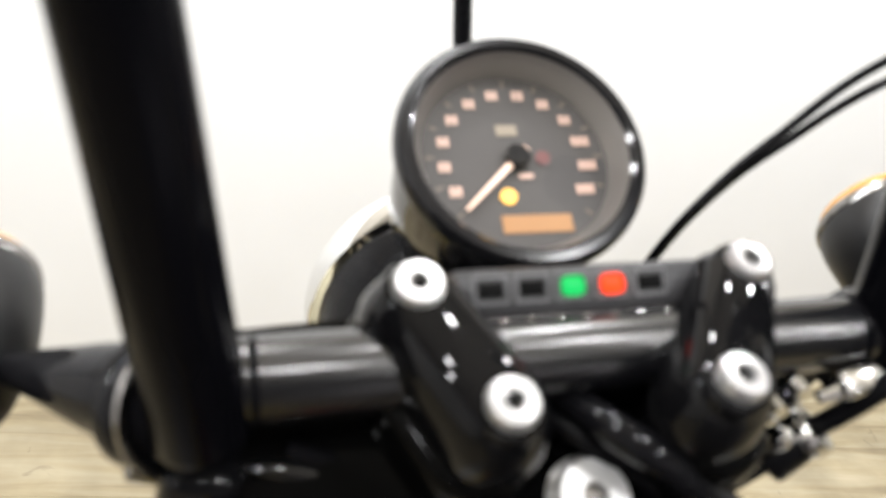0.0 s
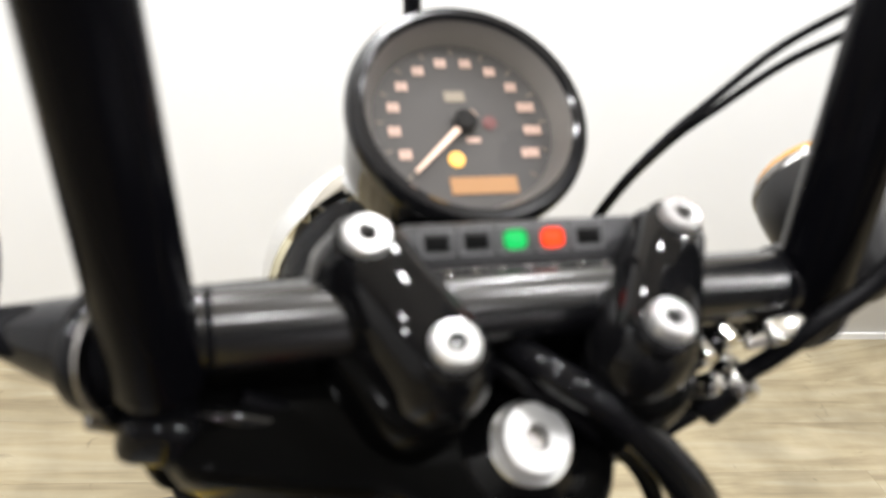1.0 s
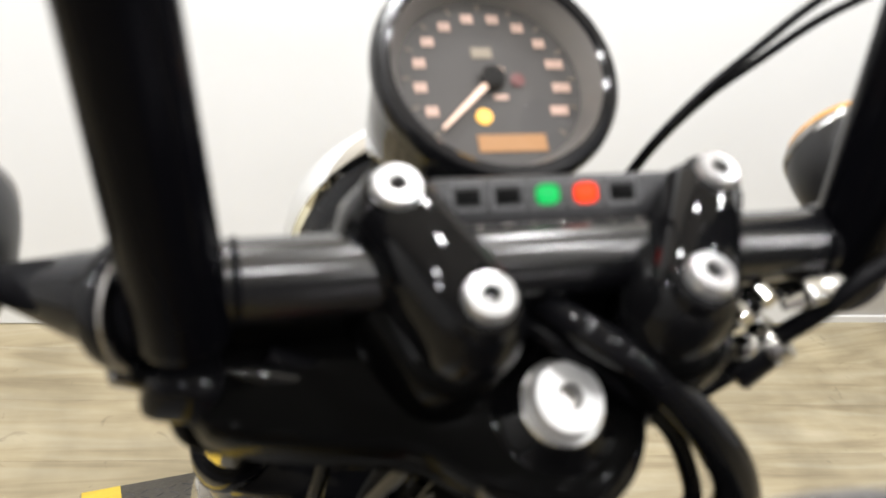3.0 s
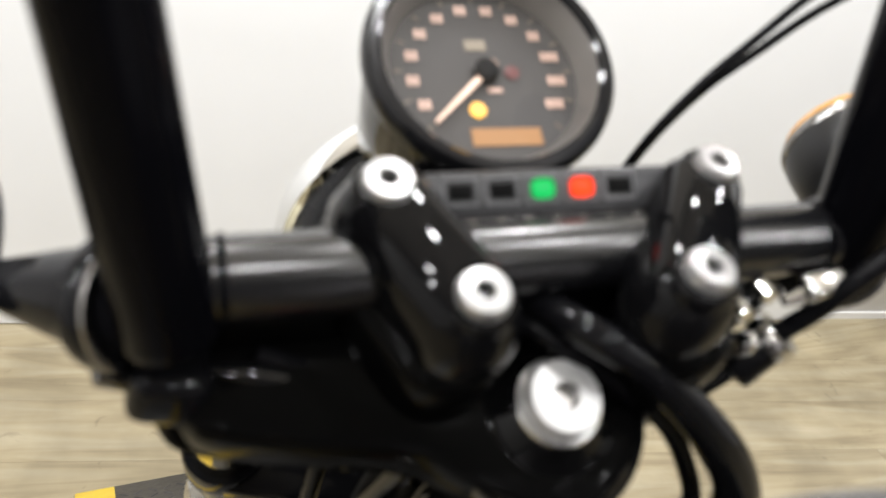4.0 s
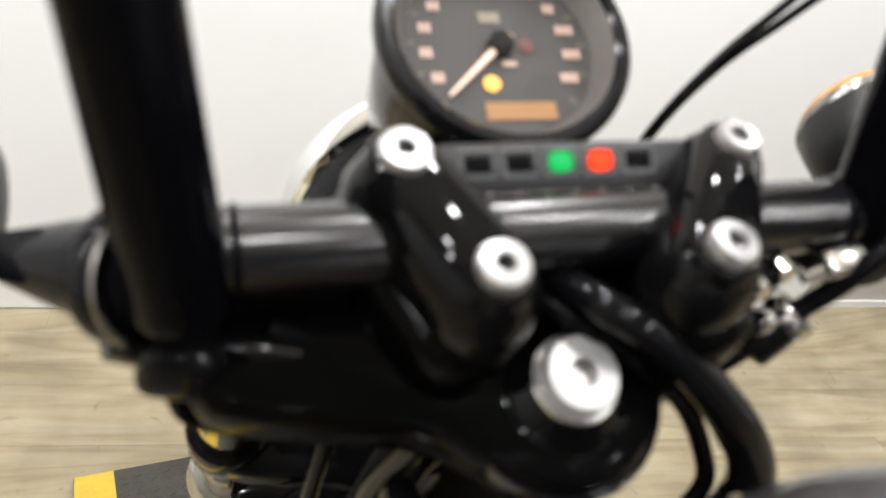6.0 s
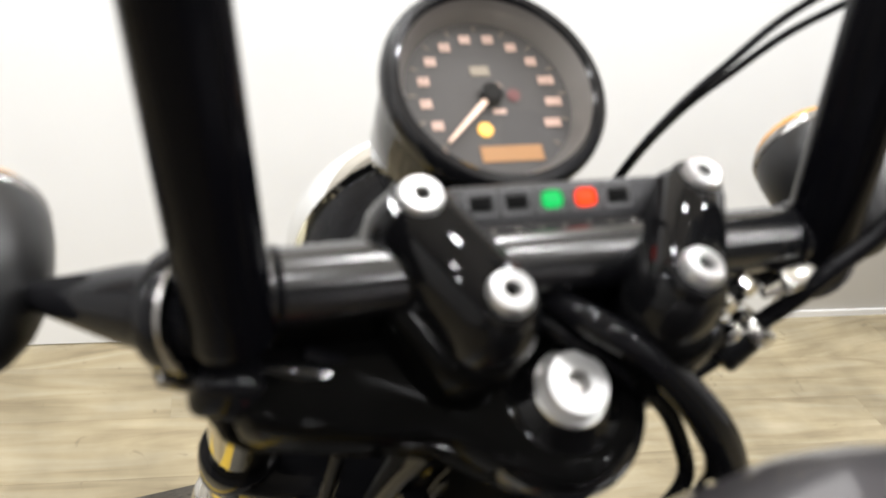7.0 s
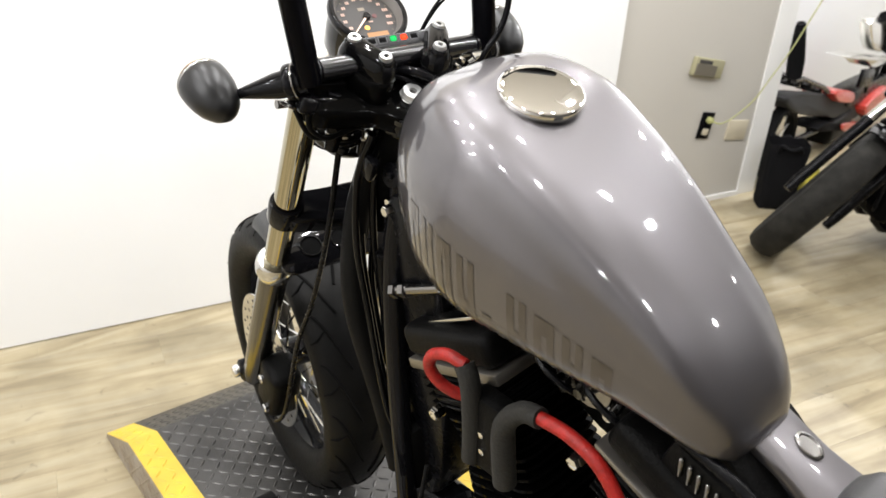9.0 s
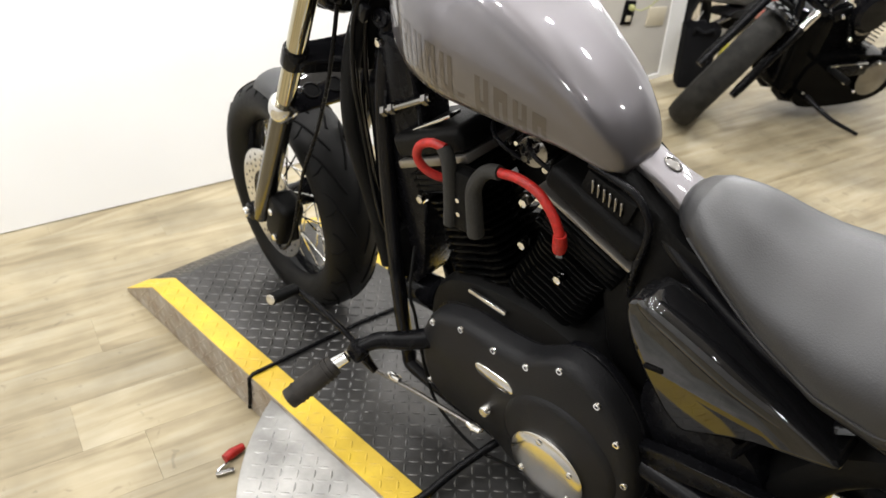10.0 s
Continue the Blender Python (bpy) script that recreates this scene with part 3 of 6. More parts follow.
part("emblem", box((0.009, 0.005, 0.0003), GAUGE @ Matrix.Translation((-0.002, 0.0135, 0.0011)), 0), DIMPRINT, gauge)
part("warning_light", lathe([(0.0034, 0.001), (0.0034, 0.0016), (0, 0.0018)], GAUGE @ Matrix.Translation((-0.006, -0.0165, 0)), 16), YELLOWGLOW, gauge, "lit yellow warning light")
part("warning_light", lathe([(0.0032, 0.001), (0.0032, 0.0016), (0, 0.0018)], GAUGE @ Matrix.Translation((0.0115, 0.0005, 0)), 16), DIMRED, gauge, "unlit red warning light")
pane = part("lens", lathe([(0.0440, 0.0098), (0.0, 0.0102)], GAUGE, 48), PANE, gauge, "clear cover glass")
pane.visible_shadow = False

# tell-tale strip under the gauge
STRIP = facing((0.001, 0.0405, 1.0320), Vector((0, -0.75, 0.66)))
strip = part("telltale_strip", box((0.092, 0.0165, 0.016), STRIP @ Matrix.Translation((0, 0, -0.008)), 0.003), STRIPGREY, moto, "dark grey strip of indicator windows", STEER)
for k in range(5):
    x = -0.0330 + 0.0142 * k
    mat = (GROOVE, GROOVE, GREEN, REDGLOW, GROOVE)[k]
    part("window", box((0.0086 if k in (0, 1, 4) else 0.0080, 0.0052 if k in (0, 1, 4) else 0.0066, 0.0016), STRIP @ Matrix.Translation((x, 0.001, 0.0002)), 0.0007 if k in (0, 1, 4) else 0.0020, 2), mat, strip, ("", "", "lit green window", "lit red window", "")[k])
    part("window_frame", tube([STRIP @ Vector((x + 0.0056 * cx, 0.001 + 0.0042 * cy, 0.0002)) for cx, cy in ((-1, -1), (1, -1), (1, 1), (-1, 1), (-1, -1))], 0.0006, 6), FRAMEGREY, strip)
part("strip_edge", tube([STRIP @ Vector((-0.046, -0.0100, -0.002)), STRIP @ Vector((0.046, -0.0100, -0.002))], 0.0028, 12), GUNMETAL, strip, "polished lower edge")
for k in range(9):
    part("edge_stud", lathe([(0.0017, -0.0004), (0.0015, 0.0008), (0.0, 0.0014)], STRIP @ Matrix.Translation((-0.040 + 0.0098 * k, -0.0102, 0.0006)), 10), CHROME, strip)

# top and bottom yokes, stem nut
bm = prism(rounded([(-0.128, 0.05), (-0.118, 0.078), (-0.06, 0.062), (0, 0.055), (0.05, 0.058), (0.112, 0.074), (0.122, 0.055), (0.105, 0.040), (0.055, 0.030), (0.036, 0.010), (0.028, -0.016), (0, -0.032), (-0.028, -0.022), (-0.050, -0.008), (-0.085, 0.000), (-0.118, 0.010), (-0.130, 0.030)]), 0.026, Matrix.Translation((0, 0.014, 0.944)) @ Matrix.Rotation(radians(30), 4, "X"), 0.009)
yoke = part("top_yoke", bm, SHADOW, moto, "gloss black top fork clamp", STEER)
part("yoke_ridge", tube([(-0.112, 0.0272, 0.9800), (-0.100, 0.0255, 0.9778), (-0.080, 0.0226, 0.9724), (-0.056, 0.0190, 0.9660), (-0.046, 0.0175, 0.9625)], [0.0020, 0.0042, 0.0044, 0.0042, 0.0020], 16, curve=3), GUARDGLOSS, yoke)
STEMAXIS = Vector((0, -0.503, 0.864))
stem = part("stem_cap", lathe([(0.035, -0.050), (0.0375, -0.034), (0.0370, -0.024), (0.0350, -0.0195), (0.0315, -0.0170), (0.025, -0.0155), (0.0190, -0.0120), (0.0170, -0.0085), (0.0155, -0.0075), (0.0, -0.0075)], facing((-0.0023, -0.0031, 0.9812), STEMAXIS), 48), STEMBLACK, moto, "black collar of the steering stem", STEER)
part("stem_nut", lathe([(0.0128, -0.010), (0.0128, -0.0020), (0.0120, -0.0002), (0.0048, 0.0002), (0.0045, -0.004)], facing((-0.0023, -0.0031, 0.9812), STEMAXIS), 36), NUTZINC, stem, "round bright stem nut")
part("nut_flange", lathe([(0.0130, -0.0075), (0.0150, -0.0068), (0.0158, -0.0078), (0.0158, -0.0100)], facing((-0.0023, -0.0031, 0.9812), STEMAXIS), 40), CHROME, stem, "thin chrome flange")
part("hex_socket", lathe([(0.0046, -0.004), (0.0, -0.004)], facing((-0.0023, -0.0031, 0.9812), STEMAXIS), 6), DARKCHROME, stem)
part("stem_ring", lathe([(0.0352, -0.0220), (0.0372, -0.0205), (0.0382, -0.0230), (0.0382, -0.0265), (0.0352, -0.0280)], facing((-0.0023, -0.0031, 0.9812), STEMAXIS), 48), GUARDGLOSS, stem, "polished lower ring")
low = prism(rounded([(-0.117, 0.00), (-0.110, 0.020), (-0.05, 0.018), (0, 0.018), (0.05, 0.018), (0.114, 0.024), (0.122, 0.00), (0.110, -0.024), (0.05, -0.040), (0, -0.055), (-0.05, -0.040), (-0.110, -0.024)]), 0.030, Matrix.Translation((0, fork_y(0.772) + 0.008, 0.756)) @ Matrix.Rotation(radians(31), 4, "X"), 0.007)
part("bottom_yoke", low, GLOSS, moto, "gloss black lower fork clamp", STEER)
part("steering_neck", tube([(0, 0.010, 0.945), (0, 0.115, 0.765)], 0.031, 20), CAST, moto)

# fork legs
for s in (-1, 1):
    x = 0.108 * s
    leg = part("fork_tube", tube([(x, fork_y(0.975), 0.975), (x, fork_y(0.63), 0.63)], 0.0195, 24), TUBECHROME, moto, "chrome upper fork tube", STEER)
    part("fork_cap", lathe([(0.021, 0), (0.021, 0.006), (0.017, 0.010), (0.009, 0.010), (0.009, 0.004), (0, 0.004)], facing((x, fork_y(0.978), 0.978), -FORK), 20), GLOSS, leg)
    part("yoke_ring", lathe([(0.0196, -0.020), (0.0240, -0.020), (0.0252, -0.016), (0.0252, 0.016), (0.0240, 0.020), (0.0196, 0.020)], facing((x, fork_y(0.772), 0.772), FORK), 24), GLOSS, leg)
    part("seal_collar", lathe([(0.0197, -0.016), (0.026, -0.016), (0.0305, -0.010), (0.0315, 0.0), (0.0305, 0.012), (0.027, 0.022), (0.0240, 0.022)], facing((x, fork_y(0.646), 0.646), FORK), 28), POLISHED, leg, "polished alloy seal collar")
    slider = part("fork_slider", tube([(x, fork_y(0.640), 0.640), (x, fork_y(0.45), 0.45), (x, fork_y(0.33), 0.33), (x, fork_y(0.285), 0.285)], [0.0238, 0.0238, 0.0232, 0.019], 24), SLIDER, moto, "dark polished fork lower reflecting the floor", STEER)
    part("axle_nut", lathe([(0.0, 0), (0.012, 0), (0.013, 0.003), (0.013, 0.012), (0.010, 0.016), (0, 0.016)], facing((x + 0.018 * s, AXLE.y, AXLE.z), Vector((s, 0, 0))), 18), CHROME, slider, "chrome axle nut")
    part("axle_boss", lathe([(0.023, -0.020), (0.023, 0.018), (0.019, 0.021), (0.0, 0.021)], facing((x, AXLE.y - 0.004, AXLE.z), Vector((s, 0, 0))), 24), SATIN, slider)

# front wheel
TYRE_R, TYRE_W = 0.292, 0.064
WHEEL = Matrix.Translation(AXLE) @ pose(0, 0, 0, 0, 90, 0)
bm = lathe([(0.206, -0.041), (0.218, -0.052), (0.236, -0.062), (0.254, -0.065), (0.270, -0.060), (0.283, -0.044), (0.291, -0.021), (0.293, 0.0), (0.291, 0.021), (0.283, 0.044), (0.270, 0.060), (0.254, 0.065), (0.236, 0.062), (0.218, 0.052), (0.206, 0.041), (0.202, 0.034), (0.202, -0.034), (0.206, -0.041)], WHEEL, 96)
front_tyre = part("front_tyre", bm, TYRE, moto, "fat black front tyre with side grooves", STEER)
bm = bmesh.new()
for k in range(18):
    for s in (-1, 1):
        a = 2 * math.pi * (k + (0.5 if s > 0 else 0)) / 18
        sweep = []
        for i in range(8):
            t = i / 7
            z = (0.008 + 0.049 * t ** 0.8) * s
            r = float(np.interp(abs(z), [0.0, 0.021, 0.044, 0.060], [0.2932, 0.2912, 0.2832, 0.2700]))
            turn = a + 0.42 * (1 - t) ** 1.6
            sweep.append(WHEEL @ Vector((r * math.cos(turn), r * math.sin(turn), z)))
        tube(sweep, [0.0030, 0.0034, 0.0030, 0.0016], 6, bm)
        r = WHEEL @ Matrix.Rotation(a + 0.15, 4, "Z")
        tube([r @ Vector((0.2862, 0.000, 0.0362 * s)), r @ Vector((0.2775, 0.012, 0.0525 * s)), r @ Vector((0.2660, 0.014, 0.0618 * s))], [0.0020, 0.0026, 0.0016], 6, bm)
tagged(part("tyre_groove", bm, GROOVE, front_tyre), kind="stuff")
rim = part("front_rim", lathe([(0.208, -0.042), (0.214, -0.046), (0.214, -0.040), (0.203, -0.032), (0.197, -0.018), (0.195, 0.0), (0.197, 0.018), (0.203, 0.032), (0.214, 0.040), (0.214, 0.046), (0.208, 0.042), (0.199, 0.030), (0.190, 0.0), (0.199, -0.030), (0.208, -0.042)], WHEEL, 96), GLOSS, moto, "gloss black spoked wheel rim", STEER)
part("hub", lathe([(0.0, -0.055), (0.042, -0.055), (0.046, -0.048), (0.034, -0.036), (0.030, 0.0), (0.034, 0.036), (0.046, 0.048), (0.042, 0.055), (0, 0.055)], WHEEL, 32), GLOSS, rim)
for k in range(32):
    s = 1 if k % 2 else -1
    a, b = 2 * math.pi * k / 32, 2 * math.pi * (k + (3.2 if k % 4 < 2 else -3.2)) / 32
    part("spoke", tube([WHEEL @ Vector((0.040 * math.cos(b), 0.040 * math.sin(b), 0.042 * s)), WHEEL @ Vector((0.193 * math.cos(a), 0.193 * math.sin(a), 0.006 * s))], 0.0022, 6), CHROME, rim)
disc = part("brake_disc", lathe([(0.085, -0.071), (0.140, -0.071), (0.141, -0.0735), (0.140, -0.076), (0.085, -0.076), (0.085, -0.071)], WHEEL, 72), POLISHED, moto, "drilled steel front brake disc", STEER)
bm = bmesh.new()
for k in range(60):
    a = 2 * math.pi * k / 60
    r = (0.098, 0.112, 0.126)[k % 3]
    lathe([(0.0036, -0.0764), (0.0036, -0.0706), (0.0, -0.0706)], WHEEL @ Matrix.Translation((r * math.cos(a), r * math.sin(a), 0)), 8, bm)
    lathe([(0.0036, -0.0706), (0.0036, -0.0764), (0.0, -0.0764)], WHEEL @ Matrix.Translation((r * math.cos(a), r * math.sin(a), 0)), 8, bm)
tagged(part("drill_hole", bm, DARK, disc), kind="stuff")
part("disc_carrier", lathe([(0.03, -0.060), (0.070, -0.069), (0.092, -0.0700), (0.092, -0.074), (0.066, -0.0745), (0.04, -0.066), (0.03, -0.066)], WHEEL, 40), GLOSS, disc)
caliper = part("brake_caliper", box((0.062, 0.075, 0.135), Matrix.Translation((-0.085, AXLE.y - 0.105, AXLE.z + 0.02)) @ pose(0, 0, 0, 24, 0, 0), 0.018, 3), WRINKLE, moto, "black front brake caliper", STEER)
for dz in (-0.04, 0.03):
    part("caliper_bolt", lathe([(0.009, 0), (0.009, 0.006), (0.007, 0.008), (0, 0.008)], facing((-0.1155, AXLE.y - 0.11, AXLE.z + 0.02 + dz), Vector((-1, 0, 0))), 12), CHROME, caliper)

# front mudguard and its drilled brace
bm = bmesh.new()
rings = []
for k in range(25):
    a = radians(84 + 23 * k / 24)
    ring = []
    for j in range(17):
        b = radians(-88 + 176 * j / 16)
        r = 0.290 + 0.034 * math.cos(b)
        ring.append((0.059 * math.sin(b), AXLE.y + r * math.cos(a), AXLE.z + r * math.sin(a)))
    for j in range(16, -1, -1):
        b = radians(-88 + 176 * j / 16)
        r = 0.287 + 0.033 * math.cos(b)
        ring.append((0.056 * math.sin(b), AXLE.y + r * math.cos(a), AXLE.z + r * math.sin(a)))
    rings.append(ring)
part("front_mudguard", bridge(bm, rings), GUARDGLOSS, moto, "short gloss black front mudguard", STEER)
BRACE = facing((0, 0.240, 0.663), Vector((0, -0.62, 0.78)))
brace = part("fork_brace", prism(rounded([(-0.105, -0.03), (-0.10, 0.028), (-0.05, 0.04), (0, 0.042), (0.05, 0.04), (0.10, 0.028), (0.105, -0.03), (0.05, -0.036), (-0.05, -0.036)]), 0.008, BRACE, 0.003), BODYGLOSS, moto, "gloss black fork brace with round holes", STEER)
for x in (-0.052, 0.0, 0.052):
    part("brace_hole", lathe([(0.0155, 0.0088), (0.0, 0.0088)], BRACE @ Matrix.Translation((x, 0.0, 0)), 24), GROOVE, brace)
    part("hole_rim", lathe([(0.0185, 0.0075), (0.0185, 0.0100), (0.0170, 0.0110), (0.0155, 0.0105), (0.0150, 0.0085)], BRACE @ Matrix.Translation((x, 0.0, 0)), 24), RISERGLOSS, brace)

# headlamp
LAMP = Matrix.Translation((0.004, 0.115, 0.898)) @ pose(0, 0, 0, -84, 0, 0) @ Matrix.Diagonal((0.89, 0.89, 0.78, 1))
headlamp = part("headlamp", lathe([(0.0, -0.005), (0.035, 0.0), (0.062, 0.022), (0.078, 0.055), (0.082, 0.095), (0.082, 0.115)], LAMP, 48), SATIN, moto, "black headlamp shell", STEER)
part("headlamp_rim", lathe([(0.080, 0.100), (0.0865, 0.103), (0.0890, 0.115), (0.0865, 0.128), (0.078, 0.131), (0.077, 0.118)], LAMP, 48), CHROME, headlamp, "chrome headlamp rim")
part("headlamp_lens", lathe([(0.078, 0.124), (0.05, 0.134), (0, 0.138)], LAMP, 32), POLISHED, headlamp)

# indicator pods on stalks below the bar ends
for s, ball, root in ((-1, (-0.2110, 0.096, 0.983), (-0.1300, 0.034, 1.003)), (1, (0.189, 0.087, 1.000), (0.117, 0.030, 1.004))):
    ball, root = Vector(ball), Vector(root)
    out = Vector((0.10 * s, 0.93, 0.30)).normalized()
    egg = facing(ball, out)
    pod = part("indicator", lathe([(0.0, -0.043), (0.0075, -0.0415), (0.0150, -0.0365), (0.0225, -0.0270), (0.0285, -0.0140), (0.0318, 0.000), (0.0330, 0.012), (0.0332, 0.020), (0.0322, 0.0250), (0.0300, 0.0262), (0.0, 0.0262)], egg @ Matrix.Diagonal((0.93, 0.93, 1, 1)), 48), PODBLACK, moto, "satin black bullet indicator", STEER)
    part("indicator_rim", lathe([(0.0322, 0.0240), (0.0330, 0.0262), (0.0326, 0.0290), (0.0300, 0.0300), (0.0300, 0.0255)], egg @ Matrix.Diagonal((0.93, 0.93, 1, 1)), 48), DARKCHROME, pod)
    part("indicator_lens", lathe([(0.0302, 0.0280), (0.0290, 0.034), (0.020, 0.0405), (0, 0.0435)], egg @ Matrix.Diagonal((0.93, 0.93, 1, 1)), 32), PODLENS, pod, "smoked amber lens")
    neck = ball + (root - ball) * 0.30 + Vector((0, 0, -0.004))
    run = (root - neck).normalized()
    part("indicator_stalk", tube([ball.lerp(neck, 0.7), neck, neck + run * 0.006, neck + run * 0.046, root, root + run * 0.012], [0.0050, 0.0056, 0.0068, 0.0150, 0.0172, 0.0172], 28), GLOSS, pod)
    part("stalk_collar", lathe([(0.0150, -0.0055), (0.0208, -0.0050), (0.0218, -0.0030), (0.0218, 0.0030), (0.0208, 0.0050), (0.0150, 0.0055)], facing(root - run * 0.008, run), 32), GLOSS, pod)
    part("collar_ring", lathe([(0.0205, -0.0012), (0.0222, -0.0008), (0.0222, 0.0008), (0.0205, 0.0012)], facing(root - run * 0.0015, run), 32), DARKCHROME, pod)
    if s < 0:
        part("perch", box((0.024, 0.034, 0.022), Matrix.Translation((-0.1245, 0.032, 0.9785)) @ pose(0, 0, 0, 8, 18, 0), 0.006, 3), GLOSS, pod)
        part("perch_plate", box((0.020, 0.020, 0.005), Matrix.Translation((-0.1395, 0.040, 0.9735)) @ pose(0, 0, 0, 0, 30, 10), 0.0015), DARKCHROME, pod)

# mirrors hanging under the grips
for s, c in ((-1, (-0.290, 0.002, 1.166)), (1, (0.281, 0.002, 1.166))):
    c = Vector(c)
    face = facing(c, Vector((-0.12 * s, -0.85, 0.50))) @ Matrix.Diagonal((1.12, 0.95, 1, 1))
    mir = part("mirror", lathe([(0.0, -0.012), (0.030, -0.010), (0.042, 0.0), (0.0432, 0.004), (0.0410, 0.006), (0.0400, 0.003)], face, 40), GLOSS, moto, "round black under-bar mirror", STEER)
    part("mirror_glass", lathe([(0.0405, 0.0035), (0.0, 0.0036)], face, 32), MIRROR, mir, "mirror glass")
    part("mirror_stem", tube([c + Vector((0, 0.006, 0.02)), c + Vector((0, 0.020, 0.08)), (0.285 * s, 0.050, 1.318)], 0.006, 10, curve=5), SATIN, mir)

# ---- tank ----
def along(table, y):
    """A smooth curve through (station, value) pairs."""
    xs, vs = [-r[0] for r in table], [r[1] for r in table]
    x = min(max(-y, xs[0]), xs[-1])
    i = min(max(j for j in range(len(xs) - 1) if xs[j] <= x), len(xs) - 2)
    slope = [(vs[j + 1] - vs[j]) / (xs[j + 1] - xs[j]) for j in range(len(xs) - 1)]

    def tangent(j):
        if j in (0, len(xs) - 1):
            return slope[min(j, len(slope) - 1)]
        a, b = slope[j - 1], slope[j]
        return 0.0 if a * b <= 0 else 2 * a * b / (a + b)

    h = xs[i + 1] - xs[i]
    t = (x - xs[i]) / h
    return (2 * t ** 3 - 3 * t ** 2 + 1) * vs[i] + (t ** 3 - 2 * t ** 2 + t) * h * tangent(i) + (3 * t ** 2 - 2 * t ** 3) * vs[i + 1] + (t ** 3 - t ** 2) * h * tangent(i + 1)


TANK_W = [(-0.060, 0.029), (-0.068, 0.059), (-0.085, 0.083), (-0.115, 0.102), (-0.16, 0.123), (-0.22, 0.1345), (-0.28, 0.124), (-0.34, 0.107), (-0.40, 0.088), (-0.445, 0.075), (-0.475, 0.062), (-0.492, 0.047), (-0.500, 0.0285)]
TANK_T = [(-0.060, 0.969), (-0.068, 0.998), (-0.085, 1.0205), (-0.115, 1.040), (-0.16, 1.0475), (-0.22, 1.0365), (-0.28, 1.0075), (-0.34, 0.970), (-0.40, 0.924), (-0.445, 0.885), (-0.475, 0.853), (-0.492, 0.825), (-0.500, 0.8025)]
TANK_B = [(-0.060, 0.908), (-0.068, 0.883), (-0.085, 0.861), (-0.115, 0.846), (-0.16, 0.835), (-0.22, 0.826), (-0.28, 0.817), (-0.34, 0.805), (-0.40, 0.795), (-0.445, 0.783), (-0.475, 0.7745), (-0.492, 0.775), (-0.500, 0.7895)]


def tank_point(y, a, out=0.0):
    """The tank's skin at y, at the angle a from its right side over the top; out: metres proud."""
    w, t, b = along(TANK_W, y), along(TANK_T, y), along(TANK_B, y)
    mid = b + 0.33 * (t - b)
    c, s = math.cos(a), math.sin(a)
    e = 0.60 if s >= 0 else 0.55
    crease = float(np.interp(-y, [0.10, 0.22, 0.30, 0.352, 0.395, 0.438, 0.47], [112, 117, 123, 129, 134, 141, 148]))
    fade = float(np.interp(-y, [0.09, 0.16, 0.44, 0.49], [0, 1, 1, 0]))
    for ridge in (crease, 180 - crease):
        d = abs(math.degrees(a) % 360 - ridge)
        out += 0.0070 * fade * (0.5 + 0.5 * math.cos(math.pi * min(d, 28.0) / 28.0))
    x = math.copysign(abs(c) ** e, c) * (w + out)
    z = mid + (math.copysign(abs(s) ** (0.865 if s >= 0 else 0.6), s)) * ((t - mid if s >= 0 else mid - b) + out)
    return Vector((x - 0.0125, y + 0.0016, z))


stations = [-0.060, -0.063, -0.068, -0.076, -0.085, -0.098] + list(np.linspace(-0.112, -0.445, 36)) + [-0.455, -0.468, -0.478, -0.486, -0.492, -0.497, -0.500]
tank = part("fuel_tank", bridge(bmesh.new(), [[tank_point(y, 2 * math.pi * k / 112) for k in range(112)] for y in stations]), PAINT, moto, "silver-grey metallic peanut fuel tank", smooth=60)
CAP = facing((-0.0145, -0.2166, 1.0290), Vector((0, -0.28, 0.96)))
part("filler_cap", lathe([(0.036, -0.010), (0.036, 0.0035), (0.0415, 0.0045), (0.0432, 0.0065), (0.0432, 0.0120), (0.0420, 0.0140), (0.0395, 0.0150), (0.034, 0.0154), (0.0, 0.0162)], CAP, 64), CAPCHROME, tank, "flat chrome filler cap")


# ghosted block letters of the tank badge: plain bars, a line above and below
def tank_patch(name, y0, y1, a0, a1, mat, out=0.0006, ny=4, na=4):
    bm = bmesh.new()
    grid = [[tank_point(y0 + (y1 - y0) * i / ny, a0 + (a1 - a0) * j / na, out) for j in range(na + 1)] for i in range(ny + 1)]
    back = [[tank_point(y0 + (y1 - y0) * i / ny, a0 + (a1 - a0) * j / na, 0.0) for j in range(na + 1)] for i in range(ny + 1)]
    for g in (grid, back):
        v = [[bm.verts.new(p) for p in row] for row in g]
        for i in range(ny):
            for j in range(na):
                bm.faces.new((v[i][j], v[i + 1][j], v[i + 1][j + 1], v[i][j + 1]))
    return part(name, bm, mat, tank, smooth=60)


for k in range(10):
    y0 = -0.128 - 0.0272 * k
    if k == 5:
        tank_patch("badge_bar", y0, y0 - 0.010, radians(186), radians(190), GREYPRINT)
        continue
    top = 165 + 1.1 * k
    tank_patch("badge_bar", y0, y0 - 0.0075, radians(top), radians(202), GREYPRINT)
    tank_patch("badge_bar", y0 - 0.0125, y0 - 0.0195, radians(top), radians(202), GREYPRINT)
    tank_patch("badge_bar", y0 - 0.0075, y0 - 0.0125, radians(top if k % 2 else 184), radians((top if k % 2 else 184) + 7), GREYPRINT)
for k in range(22):
    y0 = -0.135 - 0.0128 * k
    tank_patch("badge_dash", y0, y0 - 0.009, radians(204.3), radians(206.6), GREYLINE, 0.0006, 2, 1)

# spine cover between tank and seat
SPINE = Matrix.Translation((0.0, -0.535, 0.768)) @ Matrix.Rotation(radians(24), 4, "X")
